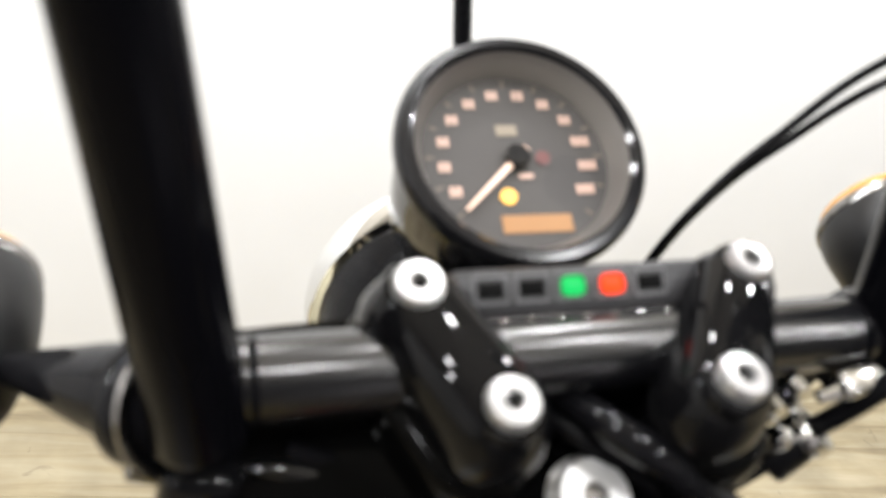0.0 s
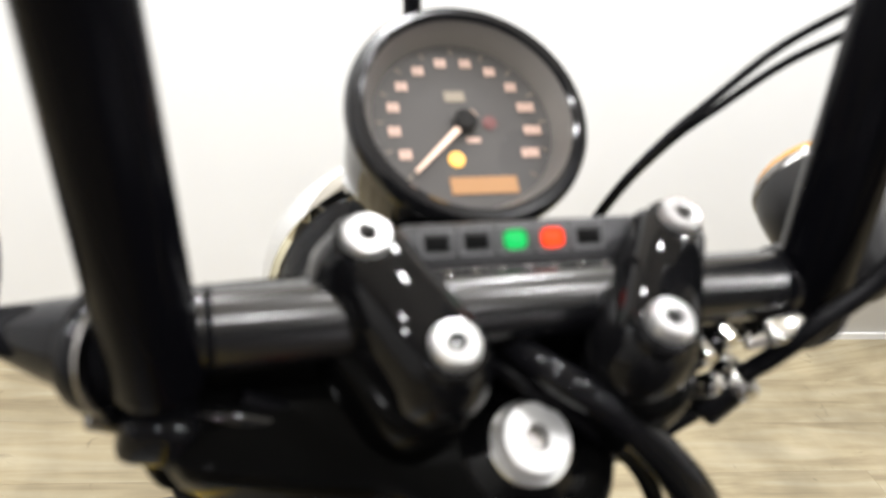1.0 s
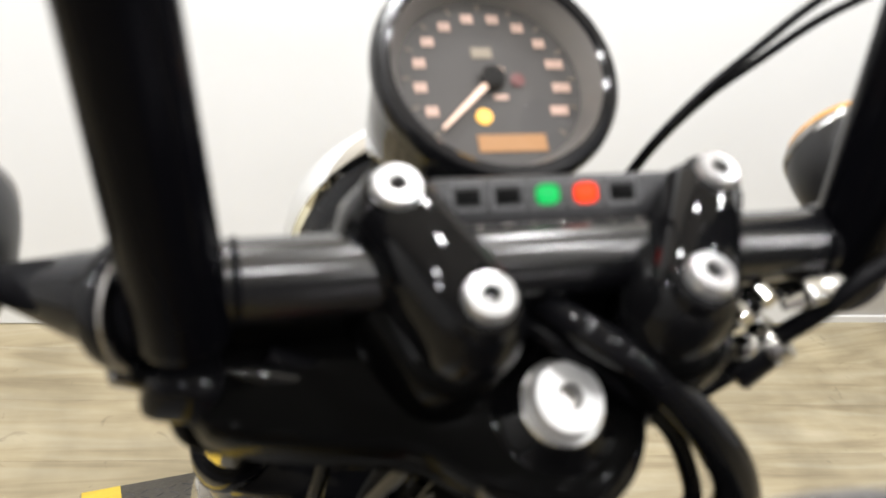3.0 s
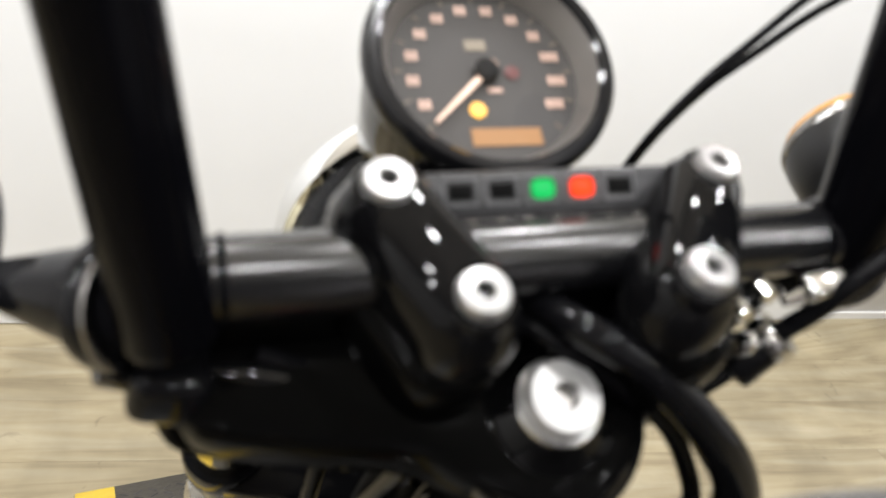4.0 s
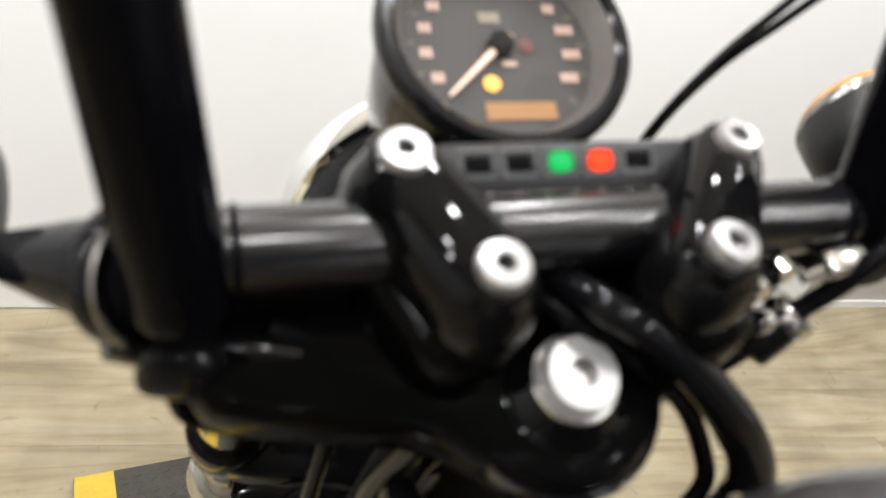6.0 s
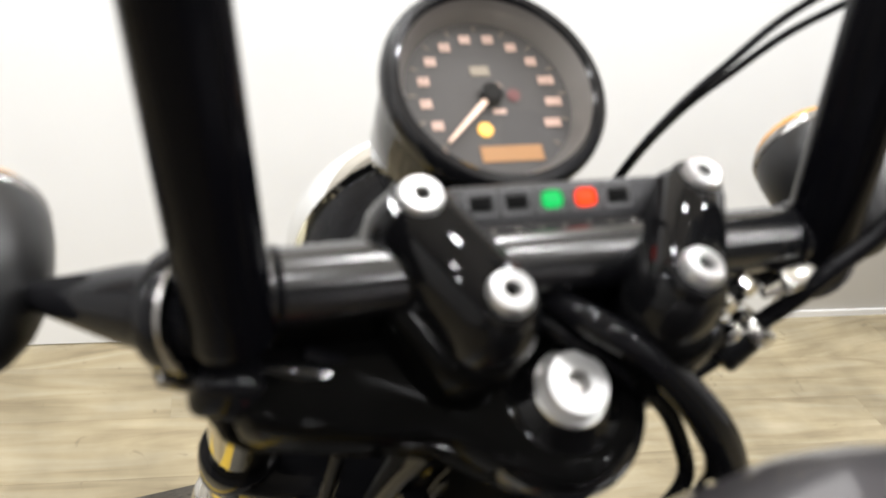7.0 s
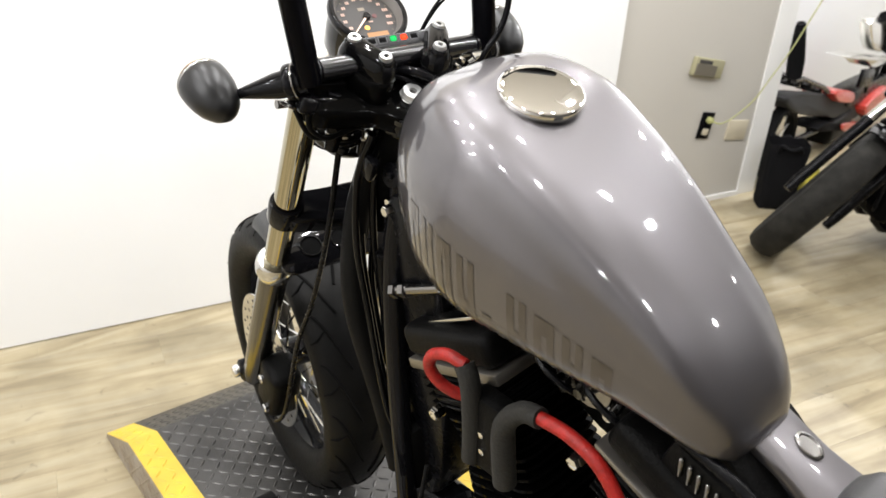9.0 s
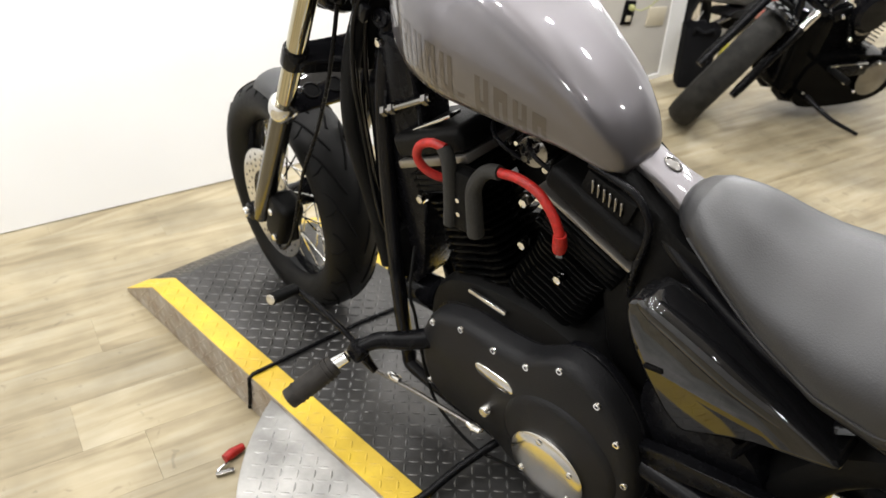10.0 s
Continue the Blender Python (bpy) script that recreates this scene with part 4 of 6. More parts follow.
spine = part("spine_cover", prism(rounded([(-0.026, 0.075), (0.026, 0.075), (0.031, 0.0), (0.034, -0.075), (-0.034, -0.075), (-0.031, 0.0)]), 0.012, SPINE @ Matrix.Translation((0, 0, -0.010)), 0.005), PAINT, moto, "silver painted spine cover with a round plug")
part("plug", lathe([(0.0135, 0.001), (0.0135, 0.0038), (0.0112, 0.0048), (0.0098, 0.003), (0, 0.0028)], SPINE @ Matrix.Translation((0.012, 0.013, 0.0)) @ Matrix.Diagonal((0.78, 1.1, 1, 1)), 28), DARKCHROME, spine)
part("spine_frame", tube([(0, -0.03, 0.87), (0, -0.30, 0.815), (0, -0.62, 0.70)], 0.028, 18), GLOSS, moto, "black backbone tube")

# seat
SEAT = [(-0.561, 0.020, 0.752, 0.738), (-0.566, 0.036, 0.766, 0.726), (-0.578, 0.052, 0.775, 0.714), (-0.60, 0.068, 0.781, 0.702), (-0.63, 0.084, 0.778, 0.688), (-0.66, 0.097, 0.771, 0.670), (-0.70, 0.111, 0.757, 0.648), (-0.74, 0.124, 0.748, 0.628), (-0.82, 0.147, 0.748, 0.596), (-0.90, 0.158, 0.764, 0.586), (-0.97, 0.152, 0.790, 0.606), (-1.03, 0.122, 0.808, 0.670), (-1.055, 0.070, 0.804, 0.730)]
rings = []
for y in list(np.linspace(-0.561, -0.60, 8)) + list(np.linspace(-0.62, -1.03, 26)) + [-1.042, -1.050, -1.055]:
    w, t, b = (float(np.interp(-y, [-r[0] for r in SEAT], [r[k] for r in SEAT])) for k in (1, 2, 3))
    mid, ring = b + 0.45 * (t - b), []
    for k in range(40):
        a = 2 * math.pi * k / 40
        c, s_ = math.cos(a), math.sin(a)
        ring.append((math.copysign(abs(c) ** 0.85, c) * w, y, mid + math.copysign(abs(s_) ** (1.0 if s_ > 0 else 0.75), s_) * (t - mid if s_ > 0 else mid - b)))
    rings.append(ring)
seat = part("seat", bridge(bmesh.new(), rings), LEATHER, moto, "black grained vinyl solo seat", smooth=60)
for s in (-1, 1):
    pts = []
    for y in np.linspace(-0.60, -1.0, 12):
        w, t, b = (float(np.interp(-y, [-r[0] for r in SEAT], [r[k] for r in SEAT])) for k in (1, 2, 3))
        pts.append((s * (w * 0.985 + 0.001), float(y), b + 0.36 * (t - b)))
    part("seam", tube(pts, 0.0022, 6, curve=2), LEATHER, seat)

# ---- engine ----
CRANK = Vector((0, -0.29, 0.315))


def left_plane(x):
    """Outlines given as (y, z), thickened towards the left side."""
    return Matrix(((0, 0, -1, x), (1, 0, 0, 0), (0, 1, 0, 0), (0, 0, 0, 1)))


part("crankcase", prism(rounded([(-0.10, 0.20), (-0.11, 0.36), (-0.17, 0.44), (-0.29, 0.47), (-0.42, 0.46), (-0.50, 0.42), (-0.58, 0.34), (-0.60, 0.20), (-0.50, 0.11), (-0.34, 0.09), (-0.16, 0.11)]), 0.185, left_plane(0.09), 0.02), WRINKLE, moto, "black engine crankcase")
for s in (1, -1):
    axis = Vector((0, 0.407 * s, 0.914)).normalized()
    m = Matrix((Vector((1, 0, 0)), axis.cross(Vector((1, 0, 0))), axis)).transposed().to_4x4()
    m = Matrix.Translation(CRANK) @ m
    barrel = part("cylinder", lathe([(0.056, 0.10), (0.056, 0.345)], m, 32), SATIN, moto, "black finned engine cylinder")
    for k in range(14):
        z = 0.125 + 0.0140 * k
        r = 0.072 + 0.004 * math.sin(k * 0.5)
        part("fin", prism(rounded([(r * 0.92, r * 0.92), (0, r), (-r * 0.92, r * 0.92), (-r, 0), (-r * 0.92, -r * 0.92), (0, -r), (r * 0.92, -r * 0.92), (r, 0)], 3), 0.0042, m @ Matrix.Translation((0, 0, z)), 0.0), SHADOW, barrel)
    head = part("cylinder_head", box((0.146, 0.150, 0.048), m @ Matrix.Translation((0, 0, 0.348)), 0.012, 3), WRINKLE, moto, "black cylinder head")
    for k in range(4):
        part("head_fin", box((0.152, 0.160, 0.0045), m @ Matrix.Translation((0, 0, 0.330 + 0.012 * k)), 0.0015, 1), SHADOW, head)
    part("rocker_box", box((0.146, 0.184, 0.046), m @ Matrix.Translation((0, 0.010, 0.418)), 0.014, 4), WRINKLE, head, "black rocker cover")
    part("rocker_band", box((0.150, 0.188, 0.016 if s > 0 else 0.008), m @ Matrix.Translation((0, 0.010, 0.386)), 0.004, 2), BAND, head, "machined alloy band")
for y, z in ((-0.336, 0.599), (-0.408, 0.566), (-0.339, 0.683), (-0.103, 0.586)):
    part("head_bolt", lathe([(0.0095, 0), (0.0095, 0.012), (0.0075, 0.018), (0.0, 0.020)], facing((-0.074, y, z), Vector((-1, 0, 0))), 6), CHROME, moto, "chrome head bolt")
part("case_strip", box((0.010, 0.088, 0.011), Matrix.Translation((-0.101, -0.268, 0.446)) @ pose(0, 0, 0, 5, 0, 0), 0.004), POLISHED, moto)

# ignition leads: dark sleeves from the coil, red leads to the plugs
coil = part("ignition_coil", box((0.030, 0.052, 0.120), Matrix.Translation((-0.088, -0.217, 0.635)), 0.008), WRINKLE, moto, "black ignition coil bracket")
for z in (0.612, 0.640):
    part("coil_screw", lathe([(0.0045, 0), (0.0045, 0.003), (0.0, 0.004)], facing((-0.103, -0.212, z), Vector((-1, 0, 0))), 12), CHROME, coil)
SLEEVE = material("dark_heat_sleeve", (0.019, 0.018, 0.015), 0.85, spread=0.35, bump=0.6, bump_scale=260)
part("lead_sleeve", tube([(-0.100, -0.184, 0.729), (-0.102, -0.193, 0.715), (-0.102, -0.196, 0.690), (-0.100, -0.192, 0.630), (-0.100, -0.187, 0.580)], 0.0125, 14, curve=4), SLEEVE, coil)
part("plug_lead", tube([(-0.100, -0.187, 0.729), (-0.104, -0.160, 0.731), (-0.106, -0.134, 0.716), (-0.104, -0.123, 0.690), (-0.098, -0.132, 0.668), (-0.085, -0.150, 0.652), (-0.060, -0.170, 0.640)], 0.0078, 14, curve=5), RED, coil, "red front plug lead")
part("lead_sleeve", tube([(-0.100, -0.246, 0.584), (-0.102, -0.247, 0.640), (-0.102, -0.248, 0.675), (-0.102, -0.261, 0.703), (-0.100, -0.280, 0.722), (-0.100, -0.303, 0.729)], [0.0145, 0.0145, 0.0135, 0.0125, 0.012, 0.012], 14, curve=5), SLEEVE, coil)
part("plug_lead", tube([(-0.100, -0.300, 0.7285), (-0.100, -0.341, 0.733), (-0.100, -0.379, 0.722), (-0.100, -0.405, 0.693), (-0.100, -0.416, 0.668), (-0.099, -0.417, 0.655)], 0.0078, 14, curve=5), RED, coil, "red rear plug lead")
part("plug_boot", tube([(-0.0995, -0.4170, 0.666), (-0.098, -0.4165, 0.645), (-0.095, -0.4135, 0.632)], [0.0102, 0.0118, 0.0100], 14), RED, coil)
part("plug_nut", lathe([(0.010, 0), (0.010, 0.012), (0.007, 0.015)], facing((-0.0905, -0.4115, 0.622), Vector((-0.25, -0.2, 0.9))), 6), CHROME, coil)

part("wiring_cover", prism(rounded([(0.030, 0.84), (-0.050, 0.815), (-0.062, 0.60), (-0.040, 0.36), (0.020, 0.30), (0.042, 0.50), (0.048, 0.70)]), 0.076, left_plane(0.038), 0.012), SATIN, moto, "black wiring cover behind the front frame tubes")
# added block that fills the gap between the downtubes with darkness
part("dark_filler", box((0.104, 0.030, 0.470), Matrix.Translation((0.0, 0.050, 0.520)) @ pose(0, 0, 0, 2, 0, 0), 0.010, 3), SHADOW, moto, "added black filler between the frame tubes")
part("air_box", box((0.070, 0.300, 0.075), Matrix.Translation((0.045, -0.245, 0.780)) @ pose(0, 0, 0, 4, 0, 0), 0.02, 3), SATIN, moto, "black housing under the tank")
part("intake", tube([(0.05, -0.31, 0.735), (-0.005, -0.312, 0.735), (-0.035, -0.314, 0.738)], [0.034, 0.034, 0.026], 20), DARKCHROME, moto, "dull alloy intake between the cylinders")
for dx, y, z, r, mat in ((-0.048, -0.272, 0.744, 0.0065, CHROME), (-0.050, -0.292, 0.752, 0.005, CHROME), (-0.046, -0.305, 0.728, 0.008, DARKCHROME), (-0.050, -0.325, 0.748, 0.006, CHROME), (-0.046, -0.345, 0.722, 0.007, POLISHED), (-0.050, -0.356, 0.738, 0.005, CHROME), (-0.046, -0.283, 0.722, 0.006, DARKCHROME)):
    part("intake_fitting", tube([(dx + 0.028, y + 0.004, z + 0.004), (dx + 0.006, y, z), (dx, y, z)], [r * 0.7, r, r * 0.8], 10), mat, moto)
for y, z in ((-0.262, 0.758), (-0.335, 0.756)):
    part("vacuum_hose", tube([(0.0, y + 0.05, z + 0.01), (-0.045, y + 0.02, z - 0.006), (-0.052, y - 0.02, z - 0.022), (-0.03, y - 0.05, z - 0.045)], 0.0042, 8, curve=4), SATIN, moto)
part("air_cleaner", lathe([(0.0, 0.0), (0.105, 0.0), (0.118, 0.012), (0.118, 0.060), (0.105, 0.072), (0, 0.075)], facing((0.045, -0.300, 0.690), Vector((1, 0, 0))), 40), WRINKLE, moto, "black round air cleaner")

# alloy regulator fins, hose and frame behind the rear cylinder
reg = part("regulator", box((0.030, 0.090, 0.045), Matrix.Translation((-0.050, -0.470, 0.735)) @ pose(0, 0, 0, 20, 0, 0), 0.006), WRINKLE, moto, "black finned regulator")
for k in range(6):
    part("regulator_fin", box((0.006, 0.0045, 0.024), Matrix.Translation((-0.067, -0.448 - 0.0098 * k, 0.748 - 0.0036 * k)), 0.0015, 1), DARKCHROME, reg)
# added plate standing in for the darkness behind the hose
part("shadow_plate", prism(rounded([(-0.46, 0.765), (-0.53, 0.745), (-0.60, 0.700), (-0.69, 0.675), (-0.70, 0.42), (-0.50, 0.40)]), 0.10, left_plane(0.045), 0.012), WRINKLE, moto, "added black filler plate behind the rear cylinder")
part("breather_hose", tube([(-0.066, -0.440, 0.782), (-0.066, -0.470, 0.776), (-0.066, -0.515, 0.762), (-0.068, -0.538, 0.736), (-0.068, -0.542, 0.700), (-0.066, -0.526, 0.630), (-0.050, -0.515, 0.57)], 0.0062, 12, curve=5), SATIN, moto)
for s in (-1, 1):
    part("frame_downtube", tube([(0.012 * s, 0.02, 0.865), (0.040 * s, 0.030, 0.70), (0.066 * s, 0.016, 0.40), (0.085 * s, -0.01, 0.155), (0.095 * s, -0.08, 0.105), (0.105 * s, -0.55, 0.110), (0.105 * s, -0.66, 0.20)], 0.0165, 16, curve=5), GLOSS, moto, "black frame tube")
    part("frame_rail", tube([(0.030 * s, -0.50, 0.735), (0.050 * s, -0.60, 0.670), (0.080 * s, -0.76, 0.610), (0.100 * s, -0.95, 0.580), (0.110 * s, -1.10, 0.570)], 0.0135, 14, curve=4), GLOSS, moto, "black rear frame rail")

# primary cover
PRIMARY = [(-0.118, 0.27), (-0.132, 0.335), (-0.165, 0.378), (-0.24, 0.405), (-0.32, 0.404), (-0.385, 0.412), (-0.45, 0.452), (-0.50, 0.448), (-0.548, 0.415), (-0.590, 0.35), (-0.612, 0.26), (-0.602, 0.17), (-0.545, 0.10), (-0.45, 0.075), (-0.36, 0.095), (-0.29, 0.135), (-0.22, 0.142), (-0.155, 0.158), (-0.122, 0.205)]
primary = part("primary_cover", prism(rounded(PRIMARY), 0.062, left_plane(-0.083), 0.022), CASECOAT, moto, "wrinkle black primary cover with bright screws", smooth=60)
part("cover_lip", prism(rounded([(a * 1.0 + (0.004 if a > -0.36 else -0.004), b + (0.004 if b > 0.25 else -0.004)) for a, b in PRIMARY]), 0.014, left_plane(-0.083), 0.004), SATIN, primary)
for y, z in ((-0.165, 0.362), (-0.239, 0.390), (-0.316, 0.388), (-0.389, 0.397), (-0.458, 0.436), (-0.532, 0.408), (-0.573, 0.347), (-0.595, 0.258), (-0.140, 0.185)):
    part("cover_screw", lathe([(0.0072, -0.012), (0.0072, 0.006), (0.006, 0.008), (0.0032, 0.008), (0.003, 0.004), (0, 0.004)], facing((-0.1375, y, z), Vector((-1, 0, 0))), 16), CHROME, primary, "chrome cover screw")
part("bulge", lathe([(0.126, 0.0), (0.120, 0.010), (0.108, 0.016), (0.0, 0.017)], facing((-0.138, -0.462, 0.232), Vector((-1, 0, 0))), 48), CASECOAT, primary)
part("derby_cover", lathe([(0.080, 0.0), (0.080, 0.006), (0.076, 0.0095), (0.05, 0.0115), (0.0, 0.0125)], facing((-0.1535, -0.448, 0.190), Vector((-1, 0, 0))), 56), POLISHED, primary, "round polished clutch cover")
for y, z in ((-0.436, 0.258), (-0.502, 0.222), (-0.395, 0.150), (-0.500, 0.150)):
    part("derby_screw", lathe([(0.0062, 0), (0.0062, 0.003), (0.0045, 0.0042), (0.002, 0.0042), (0.002, 0.002), (0, 0.002)], facing((-0.1635, y, z), Vector((-1, 0, 0))), 14), CHROME, primary)
part("inspection_cover", prism(rounded([(-0.285, 0.336), (-0.272, 0.324), (-0.285, 0.308), (-0.345, 0.302), (-0.362, 0.314), (-0.348, 0.332)]), 0.007, left_plane(-0.1405), 0.003), POLISHED, primary, "oval polished inspection cover")
part("shift_boss", lathe([(0.012, 0), (0.012, 0.018), (0.009, 0.022), (0, 0.022)], facing((-0.140, -0.301, 0.226), Vector((-1, 0, 0))), 16), POLISHED, primary)

# glossy side cover under the seat
SIDECOVER = [(-0.556, 0.628), (-0.575, 0.652), (-0.598, 0.660), (-0.672, 0.633), (-0.732, 0.606), (-0.862, 0.553), (-0.855, 0.535), (-0.774, 0.508), (-0.69, 0.462), (-0.663, 0.452), (-0.63, 0.478), (-0.578, 0.555)]
part("side_cover", prism(rounded(SIDECOVER, 4), 0.060, left_plane(-0.075), 0.010), COVERGLOSS, moto, "gloss black side cover", smooth=60)
part("cover_shoulder", tube([(-0.122, -0.572, 0.640), (-0.126, -0.600, 0.642), (-0.126, -0.672, 0.615), (-0.124, -0.732, 0.588), (-0.118, -0.800, 0.562), (-0.110, -0.862, 0.545)], [0.010, 0.018, 0.021, 0.020, 0.016, 0.008], 20, curve=4), COVERGLOSS, moto, "rounded gloss shoulder of the side cover")
part("side_cover_slot", box((0.004, 0.030, 0.009), Matrix.Translation((-0.1355, -0.612, 0.545)) @ pose(0, 0, 0, -12, 0, 0), 0.0015, 1), GROOVE, moto)
part("oil_tank", box((0.150, 0.24, 0.17), Matrix.Translation((0.0, -0.69, 0.56)), 0.03, 3), GLOSS, moto, "black battery box")

# rear wheel, mudguard, swingarm
REARAXLE = Vector((0, -1.045, 0.296))
RW = Matrix.Translation(REARAXLE) @ pose(0, 0, 0, 0, 90, 0)
part("rear_tyre", lathe([(0.206, -0.048), (0.222, -0.066), (0.250, -0.076), (0.270, -0.072), (0.286, -0.050), (0.296, -0.018), (0.296, 0.018), (0.286, 0.050), (0.270, 0.072), (0.250, 0.076), (0.222, 0.066), (0.206, 0.048), (0.200, 0.0), (0.206, -0.048)], RW, 72), RUBBER, moto, "fat black rear tyre")
part("rear_rim", lathe([(0.208, -0.048), (0.214, -0.052), (0.203, -0.034), (0.195, 0.0), (0.203, 0.034), (0.214, 0.052), (0.208, 0.048), (0.19, 0.0), (0.208, -0.048)], RW, 64), GLOSS, moto)
part("rear_sprocket", lathe([(0.03, -0.100), (0.100, -0.098), (0.110, -0.094), (0.110, -0.074), (0.03, -0.070)], RW, 48), SATIN, moto)
bm, rings = bmesh.new(), []
for k in range(25):
    a = radians(20 + 150 * k / 24)
    ring = []
    for lift_, jj in ((0.0, range(11)), (-0.004, range(10, -1, -1))):
        for j in jj:
            b = radians(-84 + 168 * j / 10)
            r = 0.325 + 0.020 * math.cos(b) ** 0.6 + lift_
            ring.append(((0.098 + lift_) * math.sin(b), REARAXLE.y + r * math.cos(a), REARAXLE.z + r * math.sin(a)))
    rings.append(ring)
part("rear_mudguard", bridge(bm, rings), BODYGLOSS, moto, "gloss black rear mudguard")
for s in (-1, 1):
    part("swingarm", tube([(0.10 * s, -0.60, 0.285), (0.115 * s, -0.80, 0.29), (0.115 * s, -1.06, 0.296)], [0.024, 0.020, 0.018], 14), SATIN, moto)
part("belt_guard", prism(rounded([(-0.60, 0.30), (-0.60, 0.34), (-0.80, 0.385), (-1.02, 0.42), (-1.02, 0.40), (-0.80, 0.35)]), 0.020, left_plane(-0.095), 0.004), SATIN, moto)
part("side_stand", tube([(-0.115, -0.30, 0.10), (-0.20, -0.27, 0.075), (-0.295, -0.25, 0.052), (-0.330, -0.235, 0.052)], 0.009, 12, curve=4), SATIN, moto, "black side stand folded out to the deck")

for y, z, r in ((0.150, 0.205, 0.042), (0.165, 0.300, 0.042)):
    part("muffler", tube([(y, -0.42, z - 0.01), (y, -0.50, z), (y, -1.05, z + 0.02), (y, -1.20, z + 0.02)], [0.024, r, r, 0.036], 24), SATIN, moto, "black side muffler")
    part("exhaust_pipe", tube([(0.09, -0.02 - (z - 0.2), 0.58), (0.130, 0.03 - 1.5 * (z - 0.2), 0.45), (y, -0.12 - (z - 0.2), z), (y, -0.43, z - 0.01)], 0.021, 16, curve=5), SATIN, moto, "black exhaust pipe")
part("oil_filter", lathe([(0.0, 0.0), (0.030, 0.003), (0.038, 0.012), (0.038, 0.085), (0.030, 0.092), (0, 0.092)], facing((-0.005, 0.045, 0.255), Vector((0, -1, 0.1))), 32), GLOSS, moto, "black oil filter")
part("front_regulator", box((0.120, 0.045, 0.130), Matrix.Translation((0, 0.022, 0.385)), 0.010), WRINKLE, moto, "black voltage regulator between the frame tubes")
for k in range(7):
    part("cooling_fin", box((0.116, 0.012, 0.005), Matrix.Translation((0, 0.050, 0.335 + 0.016 * k)), 0.001, 1), SATIN, moto)
part("swing_plate", prism(rounded([(-0.58, 0.16), (-0.57, 0.44), (-0.66, 0.46), (-0.78, 0.38), (-0.80, 0.22), (-0.70, 0.12)]), 0.17, left_plane(0.085), 0.02), SATIN, moto, "black transmission and pivot casting")

# foot controls
peg = part("footpeg", tube([(-0.278, -0.014, 0.252), (-0.325, 0.003, 0.231), (-0.372, 0.024, 0.204)], [0.0205, 0.0225, 0.0215], 24), PEGRUBBER, moto, "ribbed black rubber footpeg")
bm = bmesh.new()
for k in range(9):
    t = 0.1 + 0.09 * k
    c = Vector((-0.278, -0.014, 0.252)).lerp(Vector((-0.372, 0.024, 0.204)), t)
    lathe([(0.0205, -0.0022), (0.0236, -0.0012), (0.0236, 0.0012), (0.0205, 0.0022)], facing(c, Vector((-0.094, 0.038, -0.048))), 20, bm)
tagged(part("peg_rib", bm, PEGRUBBER, peg), kind="stuff")
part("peg_joint", tube([(-0.255, -0.030, 0.268), (-0.280, -0.012, 0.252)], [0.012, 0.014], 14), CHROME, peg, "chrome peg joint")
part("peg_bracket", box((0.030, 0.040, 0.040), Matrix.Translation((-0.236, -0.042, 0.278)) @ pose(0, 0, 0, 20, 20, 0), 0.010), SATIN, peg)
part("control_arm", tube([(-0.232, -0.044, 0.285), (-0.200, -0.066, 0.294), (-0.162, -0.108, 0.292), (-0.118, -0.150, 0.296), (-0.075, -0.19, 0.300)], [0.014, 0.017, 0.020, 0.022, 0.022], 14, curve=4), SATIN, moto, "black forward control arm")
shifter = part("shift_lever", tube([(-0.240, 0.128, 0.345), (-0.232, 0.075, 0.322), (-0.224, 0.010, 0.288), (-0.222, -0.030, 0.262)], 0.0065, 12, curve=4), SATIN, moto, "black gear shift lever")
part("shift_peg", tube([(-0.246, 0.129, 0.348), (-0.310, 0.112, 0.375)], 0.0125, 16), RUBBER, shifter)
part("shift_peg_cap", lathe([(0.0, 0.0), (0.0105, 0), (0.0105, 0.003), (0.0, 0.004)], facing((-0.310, 0.112, 0.375), Vector((-0.064, -0.017, 0.027))), 14), POLISHED, shifter)
part("shift_drop", tube([(-0.222, -0.034, 0.280), (-0.218, -0.036, 0.235), (-0.210, -0.050, 0.205)], [0.010, 0.011, 0.008], 12), SATIN, shifter)
part("shift_rod", tube([(-0.212, -0.060, 0.212), (-0.205, -0.16, 0.222), (-0.195, -0.33, 0.230)], 0.0042, 10), DARKCHROME, shifter, "thin steel shift rod")
for q in ((-0.205, -0.105, 0.222), (-0.198, -0.312, 0.229)):
    part("rod_end", tube([Vector(q) + Vector((0, 0.016, -0.001)), q, Vector(q) + Vector((0, -0.016, 0.001))], [0.005, 0.0085, 0.006], 10), CHROME, shifter)

# fittings round the steering head
part("cable_block", box((0.024, 0.014, 0.014), Matrix.Translation((-0.0356, 0.0413, 0.9180)) @ pose(0, 0, 0, 20, 10, 15), 0.004, 3), CHROME, moto, "chrome cable block below the top clamp", STEER)
for k, (x, y, z) in enumerate(((-0.074, 0.070, 0.915), (-0.056, 0.078, 0.905), (-0.030, 0.070, 0.900))):
    conn = part("wire_connector", tube([(x, y, z + 0.022), (x, y, z + 0.004), (x - 0.002, y + 0.008, z - 0.020)], [0.0085, 0.0105, 0.0090], 16), RISERGLOSS, moto, "gloss black wire connector", STEER)
    part("connector_ring", lathe([(0.0100, -0.002), (0.0116, -0.0015), (0.0116, 0.0015), (0.0100, 0.002)], facing((x, y, z + 0.004), Vector((0, 0, 1))), 20), DARKCHROME, conn)
